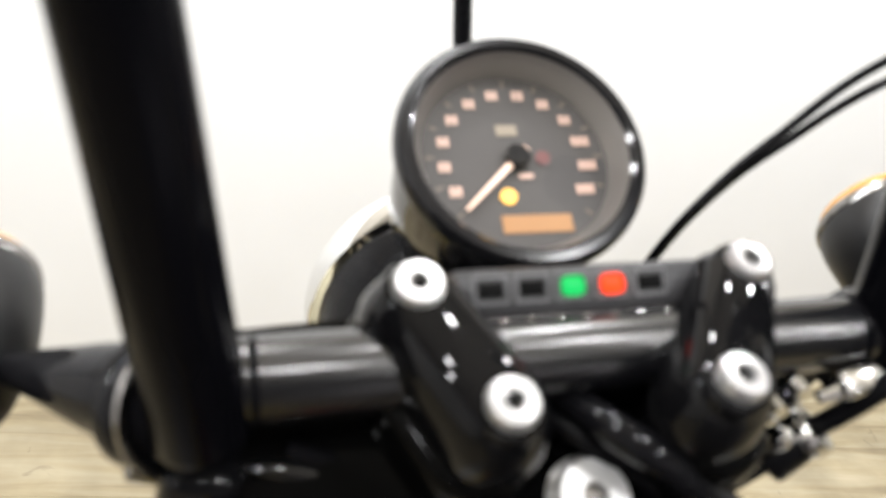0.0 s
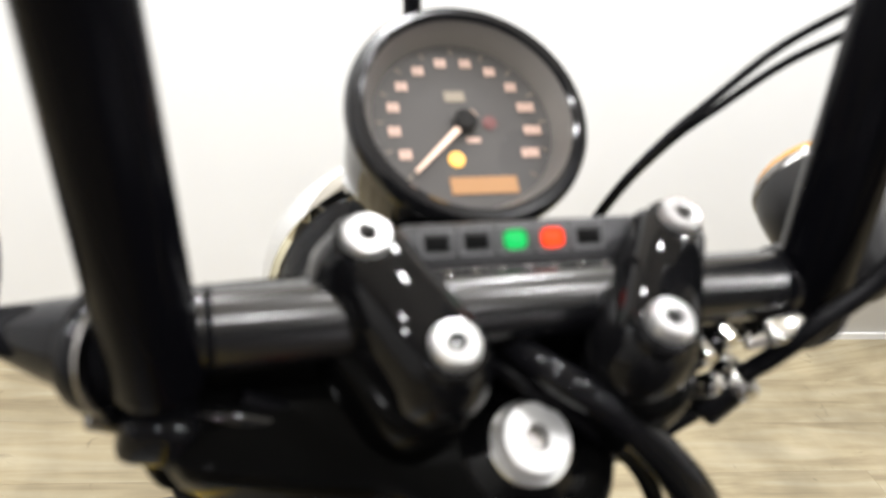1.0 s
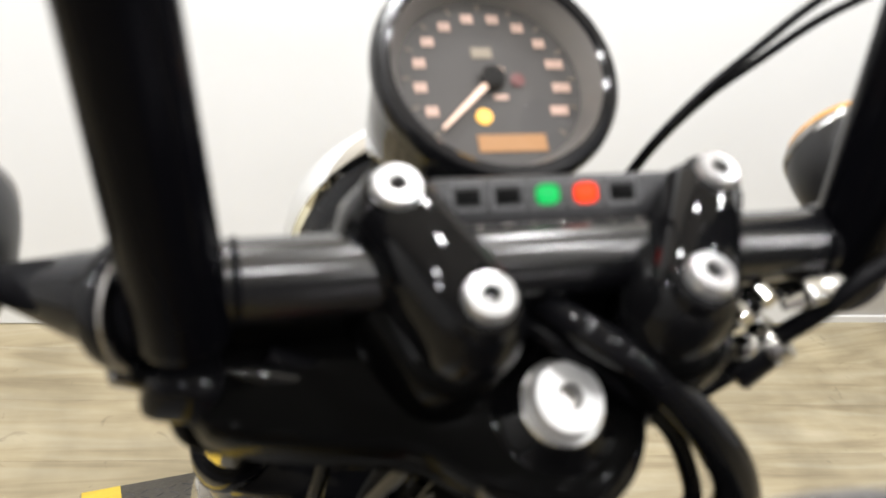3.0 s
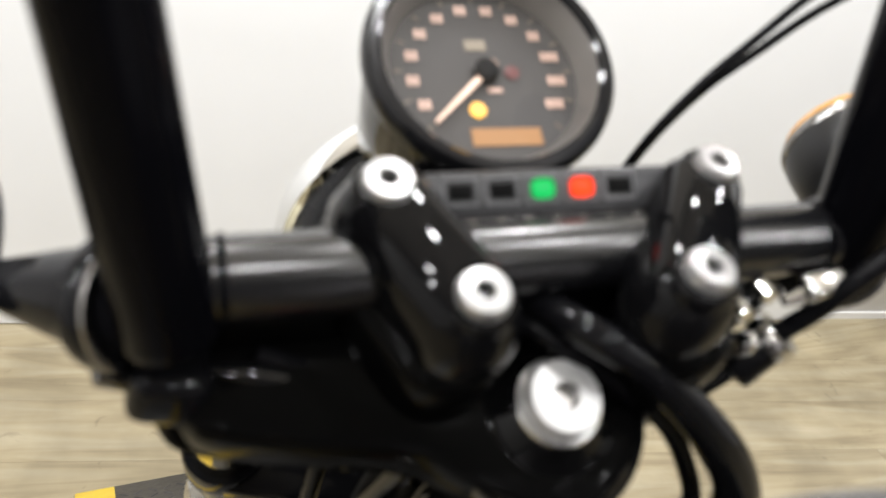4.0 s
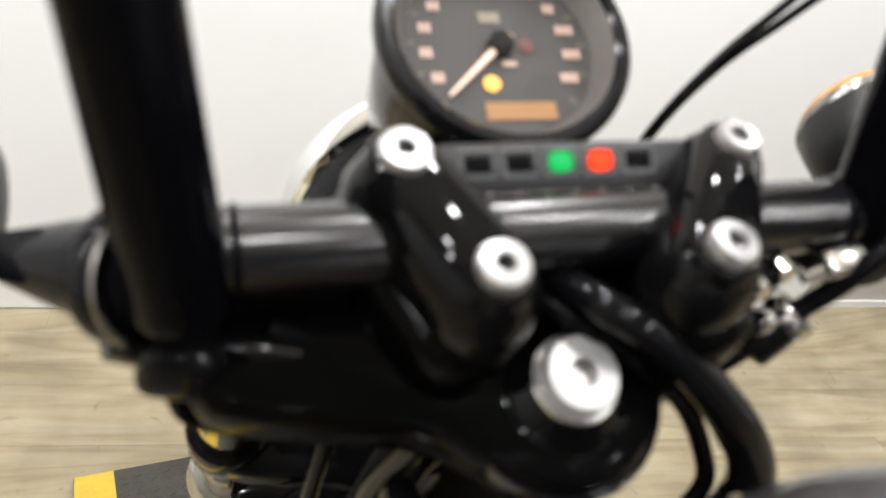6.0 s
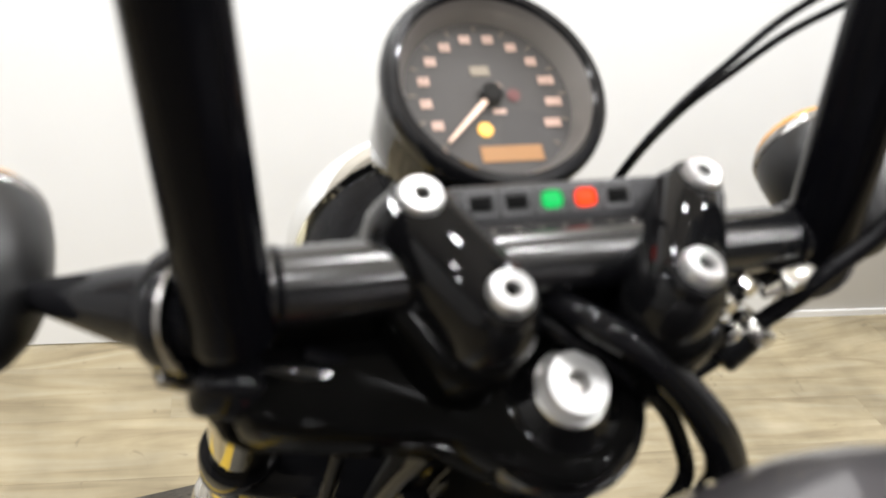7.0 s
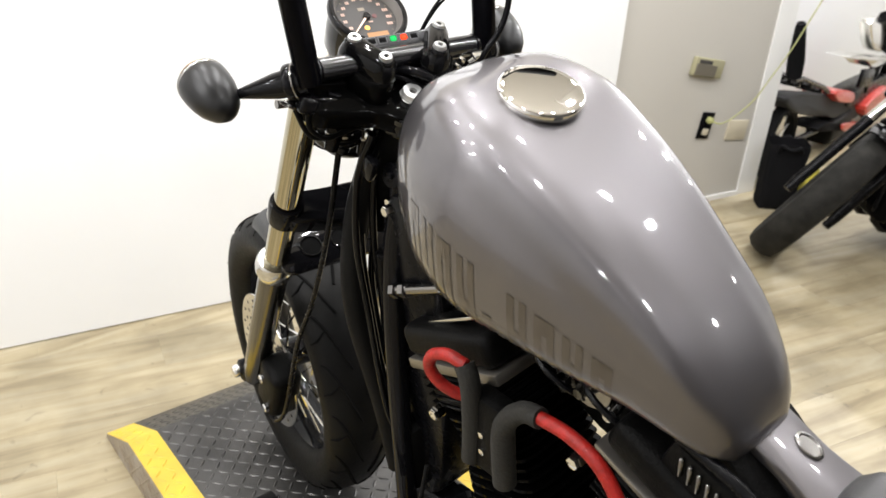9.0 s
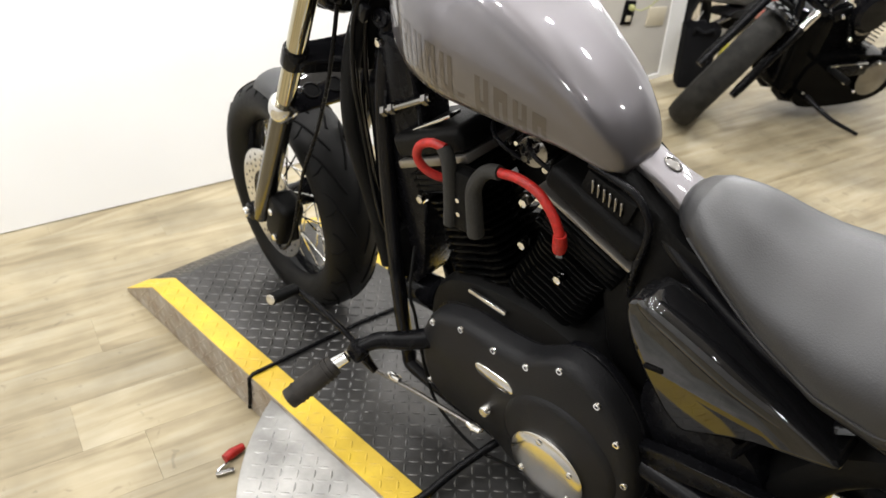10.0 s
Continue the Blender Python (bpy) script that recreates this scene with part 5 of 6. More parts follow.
horn = part("horn", lathe([(0.0, -0.022), (0.016, -0.022), (0.022, -0.016), (0.031, -0.006), (0.0340, 0.002), (0.0335, 0.007), (0.030, 0.009), (0.0, 0.010)], facing((-0.052, 0.096, 0.913), Vector((-0.15, -0.55, 0.80))), 32), RISERGLOSS, moto, "round gloss black horn under the top clamp", STEER)
part("horn_screw", lathe([(0.0048, 0.009), (0.0048, 0.013), (0.0, 0.0145)], facing((-0.052, 0.096, 0.913), Vector((-0.15, -0.55, 0.80))), 12), CHROME, horn)
for k in range(5):
    part("horn_rib", lathe([(0.0100 + 0.0045 * k, 0.0088), (0.0112 + 0.0045 * k, 0.0108), (0.0124 + 0.0045 * k, 0.0088)], facing((-0.052, 0.096, 0.913), Vector((-0.15, -0.55, 0.80))), 28), GLOSS, horn)
part("neck_bracket", box((0.014, 0.020, 0.034), Matrix.Translation((-0.050, 0.036, 0.884)) @ pose(0, 0, 0, 28, 0, 0), 0.004, 2), GLOSS, moto, "gloss black bracket on the steering neck")
part("tank_mount", lathe([(0.0, -0.006), (0.0165, -0.006), (0.0175, -0.002), (0.0165, 0.002), (0.006, 0.003), (0.0055, 0.007), (0.0, 0.008)], facing((-0.0300, 0.0200, 0.872), Vector((-0.96, -0.1, 0.25))), 28), SATIN, moto, "dull black tank mount disc")
part("mount_stud", tube([(-0.010, 0.0238, 0.8325), (-0.028, 0.0238, 0.8333), (-0.040, 0.0238, 0.8340)], [0.0085, 0.0080, 0.0050], 12), CHROME, moto, "chrome tank mount stud")

# cables and hoses
def cable(name, points, radius, label="", mat=None, at=STEER):
    return part(name, tube(points, radius, 10, curve=6), mat or SATIN, moto, label, at)


cable("throttle_cable", [(0.050, 0.105, 0.960), (0.062, 0.092, 1.016), (0.080, 0.090, 1.046), (0.099, 0.089, 1.067), (0.120, 0.088, 1.088), (0.146, 0.084, 1.107), (0.175, 0.05, 1.15), (0.18, 0.03, 1.25)], 0.0019, "thin black throttle cable")
cable("throttle_cable", [(0.054, 0.108, 0.955), (0.064, 0.094, 1.013), (0.083, 0.092, 1.043), (0.104, 0.091, 1.062), (0.126, 0.090, 1.080), (0.150, 0.086, 1.096), (0.180, 0.05, 1.14), (0.185, 0.03, 1.25)], 0.0019, "thin black throttle cable")
cable("brake_hose", [(0.165, 0.020, 1.30), (0.142, 0.014, 1.21), (0.142, 0.012, 1.156), (0.142, 0.008, 1.105), (0.136, 0.004, 1.062), (0.1246, 0.003, 1.0346), (0.1075, 0.005, 1.0125), (0.0985, 0.010, 0.9935), (0.0890, 0.0150, 0.9780)], 0.0040, "black hose from the right control")
cable("wire_loom", [(-0.012, 0.040, 0.992), (-0.005, 0.021, 1.000), (0.006, 0.004, 1.000), (0.021, -0.005, 0.993), (0.040, -0.008, 0.976), (0.060, -0.011, 0.954), (0.075, -0.012, 0.931), (0.079, -0.012, 0.910), (0.066, -0.014, 0.895), (0.045, -0.010, 0.885)], [0.0056, 0.0058, 0.0062, 0.0072, 0.0086, 0.0094, 0.0094, 0.0090], "thick black wiring loom over the stem", GLOSS)
cable("wire_loom", [(-0.020, 0.044, 0.988), (-0.014, 0.028, 0.992), (-0.001, 0.012, 0.990), (0.024, 0.002, 0.974), (0.044, 0.000, 0.956), (0.058, -0.002, 0.934), (0.066, -0.004, 0.912), (0.060, -0.004, 0.890)], 0.0038, "black wiring loom")
cable("clutch_cable", [(-0.140, 0.040, 0.985), (-0.120, 0.040, 0.935), (-0.085, 0.045, 0.925), (-0.045, 0.040, 0.935), (-0.01, 0.045, 0.93)], 0.0032, "black clutch cable", RUBBER)
cable("gauge_cable", [(-0.006, 0.150, 1.000), (-0.010, 0.172, 1.060), (-0.014, 0.180, 1.120), (-0.03, 0.17, 1.25), (-0.06, 0.13, 1.36)], 0.0042, "black cable rising behind the gauge")
cable("control_wire", [(-0.128, 0.020, 0.970), (-0.122, 0.030, 0.945), (-0.095, 0.040, 0.925), (-0.060, 0.050, 0.930), (-0.030, 0.060, 0.915)], 0.0028, "", RUBBER)
for x0, y0, x1, y1, z1 in ((-0.012, 0.085, -0.055, 0.115, 0.55), (0.006, 0.088, -0.030, 0.100, 0.50), (-0.030, 0.070, -0.048, 0.085, 0.48), (-0.045, 0.060, -0.062, 0.070, 0.45), (-0.020, 0.055, -0.040, 0.060, 0.42)):
    cable("loom_strand", [(x0, y0 - 0.03, 0.93), (x0 - 0.012, y0, 0.86), (x0 - 0.02, y0 + 0.01, 0.76), (x1, y1, 0.66), (x1 + 0.004, y1 - 0.015, z1), (x1 + 0.030, y1 - 0.045, z1 - 0.10), (x1 + 0.045, y1 - 0.075, z1 - 0.20)], 0.0052, "", RISERGLOSS, None)
cable("wrapped_loom", [(-0.022, 0.070, 0.88), (-0.050, 0.090, 0.78), (-0.066, 0.096, 0.65), (-0.052, 0.078, 0.46), (-0.050, 0.06, 0.33)], 0.0175, "black wrapped cable bundle", RUBBER, None)
cable("sensor_cable", [(-0.060, 0.085, 0.90), (-0.075, 0.110, 0.76), (-0.080, 0.170, 0.62), (-0.088, 0.235, 0.50), (-0.092, 0.275, 0.40), (-0.098, 0.320, 0.285), (-0.105, 0.365, 0.235), (-0.105, 0.400, 0.260)], 0.0042, "thin black brake line")
cable("overflow_hose", [(-0.085, -0.070, 0.46), (-0.125, -0.087, 0.381), (-0.130, -0.101, 0.330), (-0.130, -0.111, 0.209), (-0.132, -0.132, 0.121), (-0.135, -0.180, 0.078), (-0.140, -0.259, 0.060), (-0.140, -0.335, 0.081), (-0.130, -0.420, 0.096)], 0.0034, "thin black overflow hose", RUBBER, None)
# cable adjusters and lever hardware under the right bar
union = part("hose_union", tube([(0.0640, 0.016, 0.9510), (0.0780, 0.016, 0.9620), (0.0790, 0.016, 0.9628), (0.0800, 0.016, 0.9640), (0.0875, 0.0150, 0.9755), (0.0890, 0.0148, 0.9778)], [0.0034, 0.0036, 0.0080, 0.0088, 0.0088, 0.0078], 20), SATIN, moto, "black hose union with a chrome collar", STEER)
part("hose_collar", lathe([(0.0060, -0.0035), (0.0098, -0.0035), (0.0106, -0.0015), (0.0106, 0.0015), (0.0098, 0.0035), (0.0060, 0.0035)], facing((0.0899, 0.0146, 0.9798), Vector((0.55, -0.12, 0.82))), 28), POLISHED, union, "chrome hose collar")
adjuster = part("cable_adjuster", tube([(0.0460, 0.016, 0.9660), (0.0475, 0.016, 0.9676), (0.0785, 0.016, 1.0015), (0.0800, 0.016, 1.0030)], [0.0030, 0.0042, 0.0042, 0.0030], 16), RISERGLOSS, moto, "gloss black cable adjuster with bright nuts", STEER)
for x, z, r in ((0.0475, 0.9676, 0.0044), (0.0600, 0.9813, 0.0054), (0.0785, 1.0015, 0.0050), (0.0715, 0.9938, 0.0052)):
    part("adjuster_nut", lathe([(0.0, -0.0030), (r * 0.9, -0.0030), (r, -0.0022), (r, 0.0022), (r * 0.9, 0.0030), (0.0, 0.0030)], facing((x, 0.016, z), Vector((0.67, 0, 0.74))), 6), CHROME, adjuster)
sleeve = part("cable_adjuster", tube([(0.0390, 0.020, 0.9770), (0.0410, 0.020, 0.9785), (0.0500, 0.020, 0.9850), (0.0520, 0.020, 0.9865), (0.0640, 0.020, 0.9950), (0.0655, 0.020, 0.9960)], [0.0040, 0.0056, 0.0056, 0.0044, 0.0044, 0.0034], 16), DARKCHROME, moto, "dull steel cable adjuster", STEER)
part("adjuster_nut", lathe([(0.0, -0.0025), (0.0064, -0.0025), (0.0064, 0.0025), (0.0, 0.0025)], facing((0.0512, 0.020, 0.9858), Vector((0.8, 0, 0.58))), 6), CHROME, sleeve)
part("banjo_bolt", lathe([(0.0, -0.006), (0.0042, -0.006), (0.0050, -0.004), (0.0050, 0.003), (0.0036, 0.006), (0.0, 0.0065)], facing((0.0765, 0.014, 0.9780), Vector((0.30, -0.5, 0.80))), 12), CHROME, union, "chrome banjo bolt")
lever = part("lever_block", box((0.017, 0.011, 0.011), Matrix.Translation((0.1000, 0.0125, 1.0045)) @ pose(0, 0, 0, 30, -14, 0), 0.003, 3), POLISHED, moto, "chrome lever pivot block", STEER)
part("lever_spigot", tube([(0.0925, 0.0125, 1.0010), (0.0860, 0.0130, 0.9985)], [0.0036, 0.0024], 12), CHROME, lever)
for x, y, z in ((-0.02, 0.052, 1.008), (0.03, 0.052, 1.010), (0.036, -0.004, 0.972)):
    part("small_screw", lathe([(0.0034, 0), (0.0034, 0.003), (0.0, 0.004)], facing((x, y, z), Vector((0, -0.5, 0.86))), 10), CHROME, moto, at=STEER)
part("clutch_lever", tube([(-0.150, 0.058, 0.972), (-0.105, 0.060, 0.968), (-0.060, 0.055, 0.965)], [0.0055, 0.0045, 0.004], 12), DARKCHROME, moto, at=STEER)
for y, z in ((-0.016, 0.850),):
    part("engine_mount_bolt", lathe([(0.0075, 0), (0.0075, 0.008), (0.006, 0.011), (0, 0.011)], facing((-0.062, y, z), Vector((-1, 0, 0))), 6), CHROME, moto)
mount = part("engine_mount", tube([(-0.050, 0.012, 0.708), (-0.050, -0.060, 0.746), (-0.050, -0.112, 0.774)], 0.0075, 14), DARKCHROME, moto, "polished engine stay rod")
for y, z in ((0.010, 0.709), (-0.012, 0.7205), (-0.100, 0.767)):
    part("stay_nut", lathe([(0.0, -0.006), (0.011, -0.006), (0.011, 0.006), (0.0, 0.008)], facing((-0.050, y, z), Vector((0, -0.884, 0.468))), 6), DARKCHROME, mount)
part("stay_bracket", box((0.028, 0.112, 0.006), Matrix.Translation((-0.040, -0.108, 0.724)) @ pose(0, 0, 0, -32.5, 0, 0), 0.002), POLISHED, moto, "polished bracket over the front rocker")

# ---- things on the lift and the floor ----
strap = tagged(part("tie_strap", tube([(0.10, 0.238, DECK + 0.006), (-0.02, 0.256, DECK + 0.005), (-0.14, 0.260, DECK + 0.005), (-0.332, 0.268, DECK + 0.005), (-0.343, 0.270, DECK - 0.004), (-0.343, 0.275, 0.05), (-0.342, 0.285, 0.004)], 0.0048, 10), SATIN), "black tie-down cord over the lift edge", "cord")
tool = thing("hand_tool", "small chrome tool with a red grip lying on the floor", "hand tool", Matrix.Translation((-0.47, 0.165, 0)))
part("grip", tube([(-0.005, 0.012, 0.012), (0.015, 0.014, 0.013), (0.045, 0.016, 0.012)], [0.010, 0.012, 0.009], 14), RED, tool, "red plastic grip")
part("jaw", box((0.040, 0.012, 0.010), Matrix.Translation((-0.022, -0.018, 0.006)) @ pose(0, 0, 0, 0, 0, -20), 0.003), DARKCHROME, tool)
part("jaw", box((0.034, 0.008, 0.010), Matrix.Translation((-0.018, -0.002, 0.006)) @ pose(0, 0, 0, 0, 0, 12), 0.003), CHROME, tool)

# ---- wall fittings ----
def on_wall(x, z, turn=0.0, out=0.0):
    p = wall_point(x, 0.024 - out)
    return Matrix.Translation((p.x, p.y, z)) @ Matrix.Rotation(WALL_TURN, 4, "Z") @ Matrix.Rotation(radians(turn), 4, "Y")


panel = thing("wall_thermostat", "ivory wall thermostat with a dark display, slightly askew", "thermostat", on_wall(2.112, 0.610, 10))
part("case", box((0.166, 0.024, 0.074), Matrix.Translation((0, -0.012, 0)), 0.005), IVORY, panel)
part("screen", box((0.074, 0.003, 0.015), Matrix.Translation((-0.030, -0.0250, 0.022)), 0.001, 1), DIAL, panel, "dark display window")
part("flap", box((0.118, 0.003, 0.046), Matrix.Translation((-0.018, -0.0250, -0.010)), 0.0012, 1), FLAP, panel)
outlet = thing("wall_outlet", "black wall outlet with a plugged cord", "outlet", on_wall(2.178, 0.359, 8))
part("plate", box((0.070, 0.008, 0.114), Matrix.Translation((0, -0.004, 0)), 0.003), SATIN, outlet)
part("socket", box((0.034, 0.006, 0.028), Matrix.Translation((0.004, -0.0095, -0.026)), 0.004), BEIGE, outlet)
part("plug", lathe([(0.014, 0), (0.014, 0.014), (0.010, 0.022), (0.004, 0.024)], Matrix.Translation((0.004, -0.008, 0.026)) @ pose(0, 0, 0, 90, 0, 0), 18), CORD, outlet, "yellow-green plug")
plate = thing("blank_plate", "beige blank cover plate on the wall", "cover plate", on_wall(2.372, 0.318, 6))
part("plate", box((0.122, 0.008, 0.088), Matrix.Translation((0, -0.004, 0)), 0.003), BEIGE, plate)
tagged(part("extension_cord", tube([(2.182, 0.970, 0.385), (2.186, 0.945, 0.382), (2.210, 0.938, 0.382), (2.266, 0.928, 0.401), (2.363, 0.911, 0.462), (2.432, 0.896, 0.553), (2.512, 0.880, 0.662), (2.625, 0.857, 0.863), (2.78, 0.82, 1.16), (2.95, 0.80, 1.60)], 0.0028, 10, curve=6), CORD), "yellow-green extension cord rising from the outlet", "cord")

# ---- the parked motorcycle beyond ----
PARK = Matrix.Translation((2.16, 0.525, 0)) @ Matrix.Rotation(radians(-26), 4, "Z") @ pose(0, 0, 0, 10, 0, 0)
# its front end is turned hard over to the left: rearward, rightward and upward axes, and the axle's place
FACE = Matrix(((0.975, -0.19, 0.117, 2.10), (0.22, 0.83, -0.517, 0.43), (0, 0.53, 0.851, 0.265), (0, 0, 0, 1))) @ Matrix.Translation((0.02, 0, -0.30))
LOCK = PARK.inverted() @ FACE
BACK = Matrix.Translation((-0.13, 0, -0.04))
other = thing("motorcycle", "parked black cruiser motorcycle with chrome fork tubes, on its side stand", "motorcycle", PARK)
# x runs from its front contact towards its rear, y to its right as it points away, z up
WF = Matrix.Translation((-0.02, 0, 0.30)) @ pose(0, 0, 0, 90, 0, 0)
part("front_tyre", lathe([(0.205, -0.038), (0.225, -0.053), (0.250, -0.059), (0.274, -0.053), (0.290, -0.029), (0.295, 0.0), (0.290, 0.029), (0.274, 0.053), (0.250, 0.059), (0.225, 0.053), (0.205, 0.038), (0.200, 0), (0.205, -0.034)], WF, 64), DUSTY, other, "dusty black front tyre", LOCK)
part("front_rim", lathe([(0.206, -0.034), (0.190, -0.020), (0.186, 0.0), (0.190, 0.020), (0.206, 0.034), (0.20, 0.0), (0.206, -0.034)], WF, 48), GLOSS, other, "", LOCK)
part("front_hub", lathe([(0, -0.05), (0.04, -0.05), (0.03, 0.0), (0.04, 0.05), (0, 0.05)], WF, 24), POLISHED, other, "", LOCK)
bm, rings = bmesh.new(), []
for k in range(19):
    a = radians(20 + 82 * k / 18)
    ring = []
    for d, jj in ((0.0, range(9)), (-0.005, range(8, -1, -1))):
        for j in jj:
            b = radians(-80 + 160 * j / 8)
            r = 0.306 + 0.018 * math.cos(b) + d
            ring.append(WF @ Vector((r * math.cos(a), r * math.sin(a), (0.068 + d) * math.sin(b))))
    rings.append(ring)
part("front_mudguard", bridge(bm, rings), BODYGLOSS, other, "", LOCK)
for s in (-1, 1):
    lo, hi = Vector((-0.05, 0.095 * s, 0.27)), Vector((0.335, 0.090 * s, 0.86))
    part("fork_slider", tube([lo - (hi - lo) * 0.03, lo.lerp(hi, 0.04), lo.lerp(hi, 0.50)], [0.016, 0.020, 0.021], 16), SATIN, other, "black fork lower", LOCK)
    part("fork_tube", tube([lo.lerp(hi, 0.5), hi], 0.0185, 16), CHROME, other, "chrome fork tube", LOCK)
    part("fork_shroud", tube([lo.lerp(hi, 0.68), lo.lerp(hi, 0.78)], 0.029, 16), GLOSS, other, "", LOCK)
    ind = part("indicator", lathe([(0, -0.024), (0.016, -0.020), (0.024, 0.0), (0.022, 0.016), (0, 0.024)], Matrix.Translation((0.135, 0.145 * s, 0.835)) @ pose(0, 0, 0, 0, -90, 0), 20), AMBER, other, "amber indicator", LOCK)
    part("stalk", tube([(0.145, 0.145 * s, 0.835), (0.20, 0.09 * s, 0.80)], 0.008, 10), GLOSS, ind)
for z, w in ((0.66, 0.13), (0.82, 0.12)):
    part("fork_yoke", box((0.07, 2 * w, 0.035), Matrix.Translation((0.05 + (z - 0.27) * 0.65 - 0.09, 0, z)), 0.012), GLOSS, other, "", LOCK)
hl = part("headlamp", lathe([(0.0, -0.13), (0.06, -0.10), (0.088, -0.04), (0.090, 0.0)], Matrix.Translation((0.110, 0.01, 0.760)) @ pose(0, 0, 0, 0, -100, 0) @ Matrix.Diagonal((0.74, 0.74, 0.85, 1)), 32), GLOSS, other, "black headlamp shell", LOCK)
part("headlamp_rim", lathe([(0.086, -0.005), (0.094, 0.0), (0.094, 0.012), (0.084, 0.016)], Matrix.Translation((0.110, 0.01, 0.760)) @ pose(0, 0, 0, 0, -100, 0) @ Matrix.Diagonal((0.74, 0.74, 0.85, 1)), 32), CHROME, hl)
part("headlamp_lens", lathe([(0.085, 0.010), (0.06, 0.022), (0, 0.028)], Matrix.Translation((0.110, 0.01, 0.760)) @ pose(0, 0, 0, 0, -100, 0) @ Matrix.Diagonal((0.74, 0.74, 0.85, 1)), 24), LENS, hl, "bright headlamp lens")
part("handlebar", tube([(0.42, -0.36, 1.02), (0.34, -0.26, 1.04), (0.30, -0.10, 0.93), (0.30, 0.10, 0.93), (0.34, 0.26, 1.04), (0.42, 0.36, 1.02)], 0.013, 12, curve=5), CHROME, other, "", LOCK)
part("fuel_tank", lathe([(0.0, -0.26), (0.07, -0.23), (0.13, -0.10), (0.145, 0.03), (0.12, 0.16), (0.06, 0.22), (0, 0.23)], Matrix.Translation((0.60, 0, 0.80)) @ pose(0, 0, 0, 0, -84, 0), 36), GLOSS, other, "black fuel tank")
part("seat", box((0.46, 0.26, 0.09), Matrix.Translation((1.03, 0, 0.70)), 0.04, 3), LEATHER, other)
SIDEWAYS = Matrix(((1, 0, 0, 0), (0, 0, 1, -0.12), (0, 1, 0, 0), (0, 0, 0, 1)))
part("crankcase", prism(rounded([(0.50, 0.15), (0.48, 0.27), (0.55, 0.36), (0.78, 0.37), (0.95, 0.34), (1.02, 0.24), (0.93, 0.14), (0.66, 0.12)]), 0.24, SIDEWAYS, 0.02), SHADOW, other, "dark engine crankcase", BACK)
for lean_, x0 in ((-22, 0.68), (22, 0.76)):
    cm = Matrix.Translation((x0, 0, 0.33)) @ pose(0, 0, 0, 0, lean_, 0)
    part("cylinder", lathe([(0.055, 0.0), (0.055, 0.22)], cm, 24), SATIN, other, "", BACK)
    for k in range(9):
        part("engine_fin", box((0.130, 0.135, 0.005), cm @ Matrix.Translation((0, 0, 0.035 + 0.017 * k)), 0.0015, 1), SHADOW, other, "", BACK)
    part("rocker_box", box((0.150, 0.130, 0.060), cm @ Matrix.Translation((0, 0, 0.215)), 0.018, 3), GLOSS, other, "", BACK)
    part("exhaust_pipe", tube([cm @ Vector((0, 0.05, 0.15)), (x0 - 0.10, 0.13, 0.34), (x0 - 0.02, 0.16, 0.20), (1.30, 0.17, 0.20)], 0.022, 14, curve=4), SATIN, other, "", BACK)
part("horn_cover", lathe([(0.050, 0), (0.050, 0.02), (0.03, 0.035), (0, 0.038)], facing((0.72, -0.085, 0.50), Vector((0, -1, 0))), 28), DARKCHROME, other, "", BACK)
part("frame_cradle", tube([(0.42, 0.06, 0.72), (0.44, 0.07, 0.40), (0.48, 0.08, 0.14), (1.05, 0.09, 0.14), (1.16, 0.09, 0.30), (1.18, 0.08, 0.60)], 0.016, 12, curve=4), GLOSS, other, "", BACK)
part("radiator_shroud", box((0.05, 0.20, 0.20), Matrix.Translation((0.43, 0, 0.34)), 0.012), SATIN, other, "", BACK)
part("clutch_cover", lathe([(0.085, 0), (0.085, 0.012), (0.07, 0.020), (0, 0.024)], facing((0.86, -0.13, 0.26), Vector((0, -1, 0))), 36), DARKCHROME, other, "round polished clutch cover", BACK)
part("gear_cover", box((0.17, 0.03, 0.06), Matrix.Translation((0.70, -0.145, 0.32)), 0.012), SATIN, other, "", BACK)
part("down_tube", tube([(0.36, -0.05, 0.74), (0.40, -0.06, 0.40), (0.46, -0.07, 0.16), (0.95, -0.09, 0.15)], 0.017, 12, curve=4), GLOSS, other, "", BACK)
for x, y, z, r in ((0.50, -0.13, 0.30, 0.008), (0.56, -0.14, 0.22, 0.010), (0.60, -0.15, 0.30, 0.007), (0.64, -0.14, 0.17, 0.008), (0.50, -0.12, 0.42, 0.010), (0.62, -0.11, 0.52, 0.012), (0.42, -0.11, 0.52, 0.009), (0.40, -0.10, 0.16, 0.010), (0.70, -0.15, 0.31, 0.008)):
    part("engine_bolt", lathe([(r, 0), (r, 0.010), (r * 0.7, 0.014), (0, 0.014)], facing((x, y - 0.008, z), Vector((0, -1, 0))), 10), POLISHED, other)
part("case_rib", box((0.20, 0.012, 0.010), Matrix.Translation((0.55, -0.150, 0.305)), 0.004), POLISHED, other)
part("front_cover", box((0.16, 0.22, 0.36), Matrix.Translation((0.34, 0, 0.34)), 0.03, 3), SHADOW, other, "black mass of engine front and pipes")
part("air_cleaner", lathe([(0.085, 0), (0.085, 0.03), (0.07, 0.045), (0, 0.05)], facing((0.58, -0.09, 0.52), Vector((0, -1, 0))), 28), GLOSS, other)
WB = Matrix.Translation((1.42, 0, 0.31)) @ pose(0, 0, 0, 90, 0, 0)
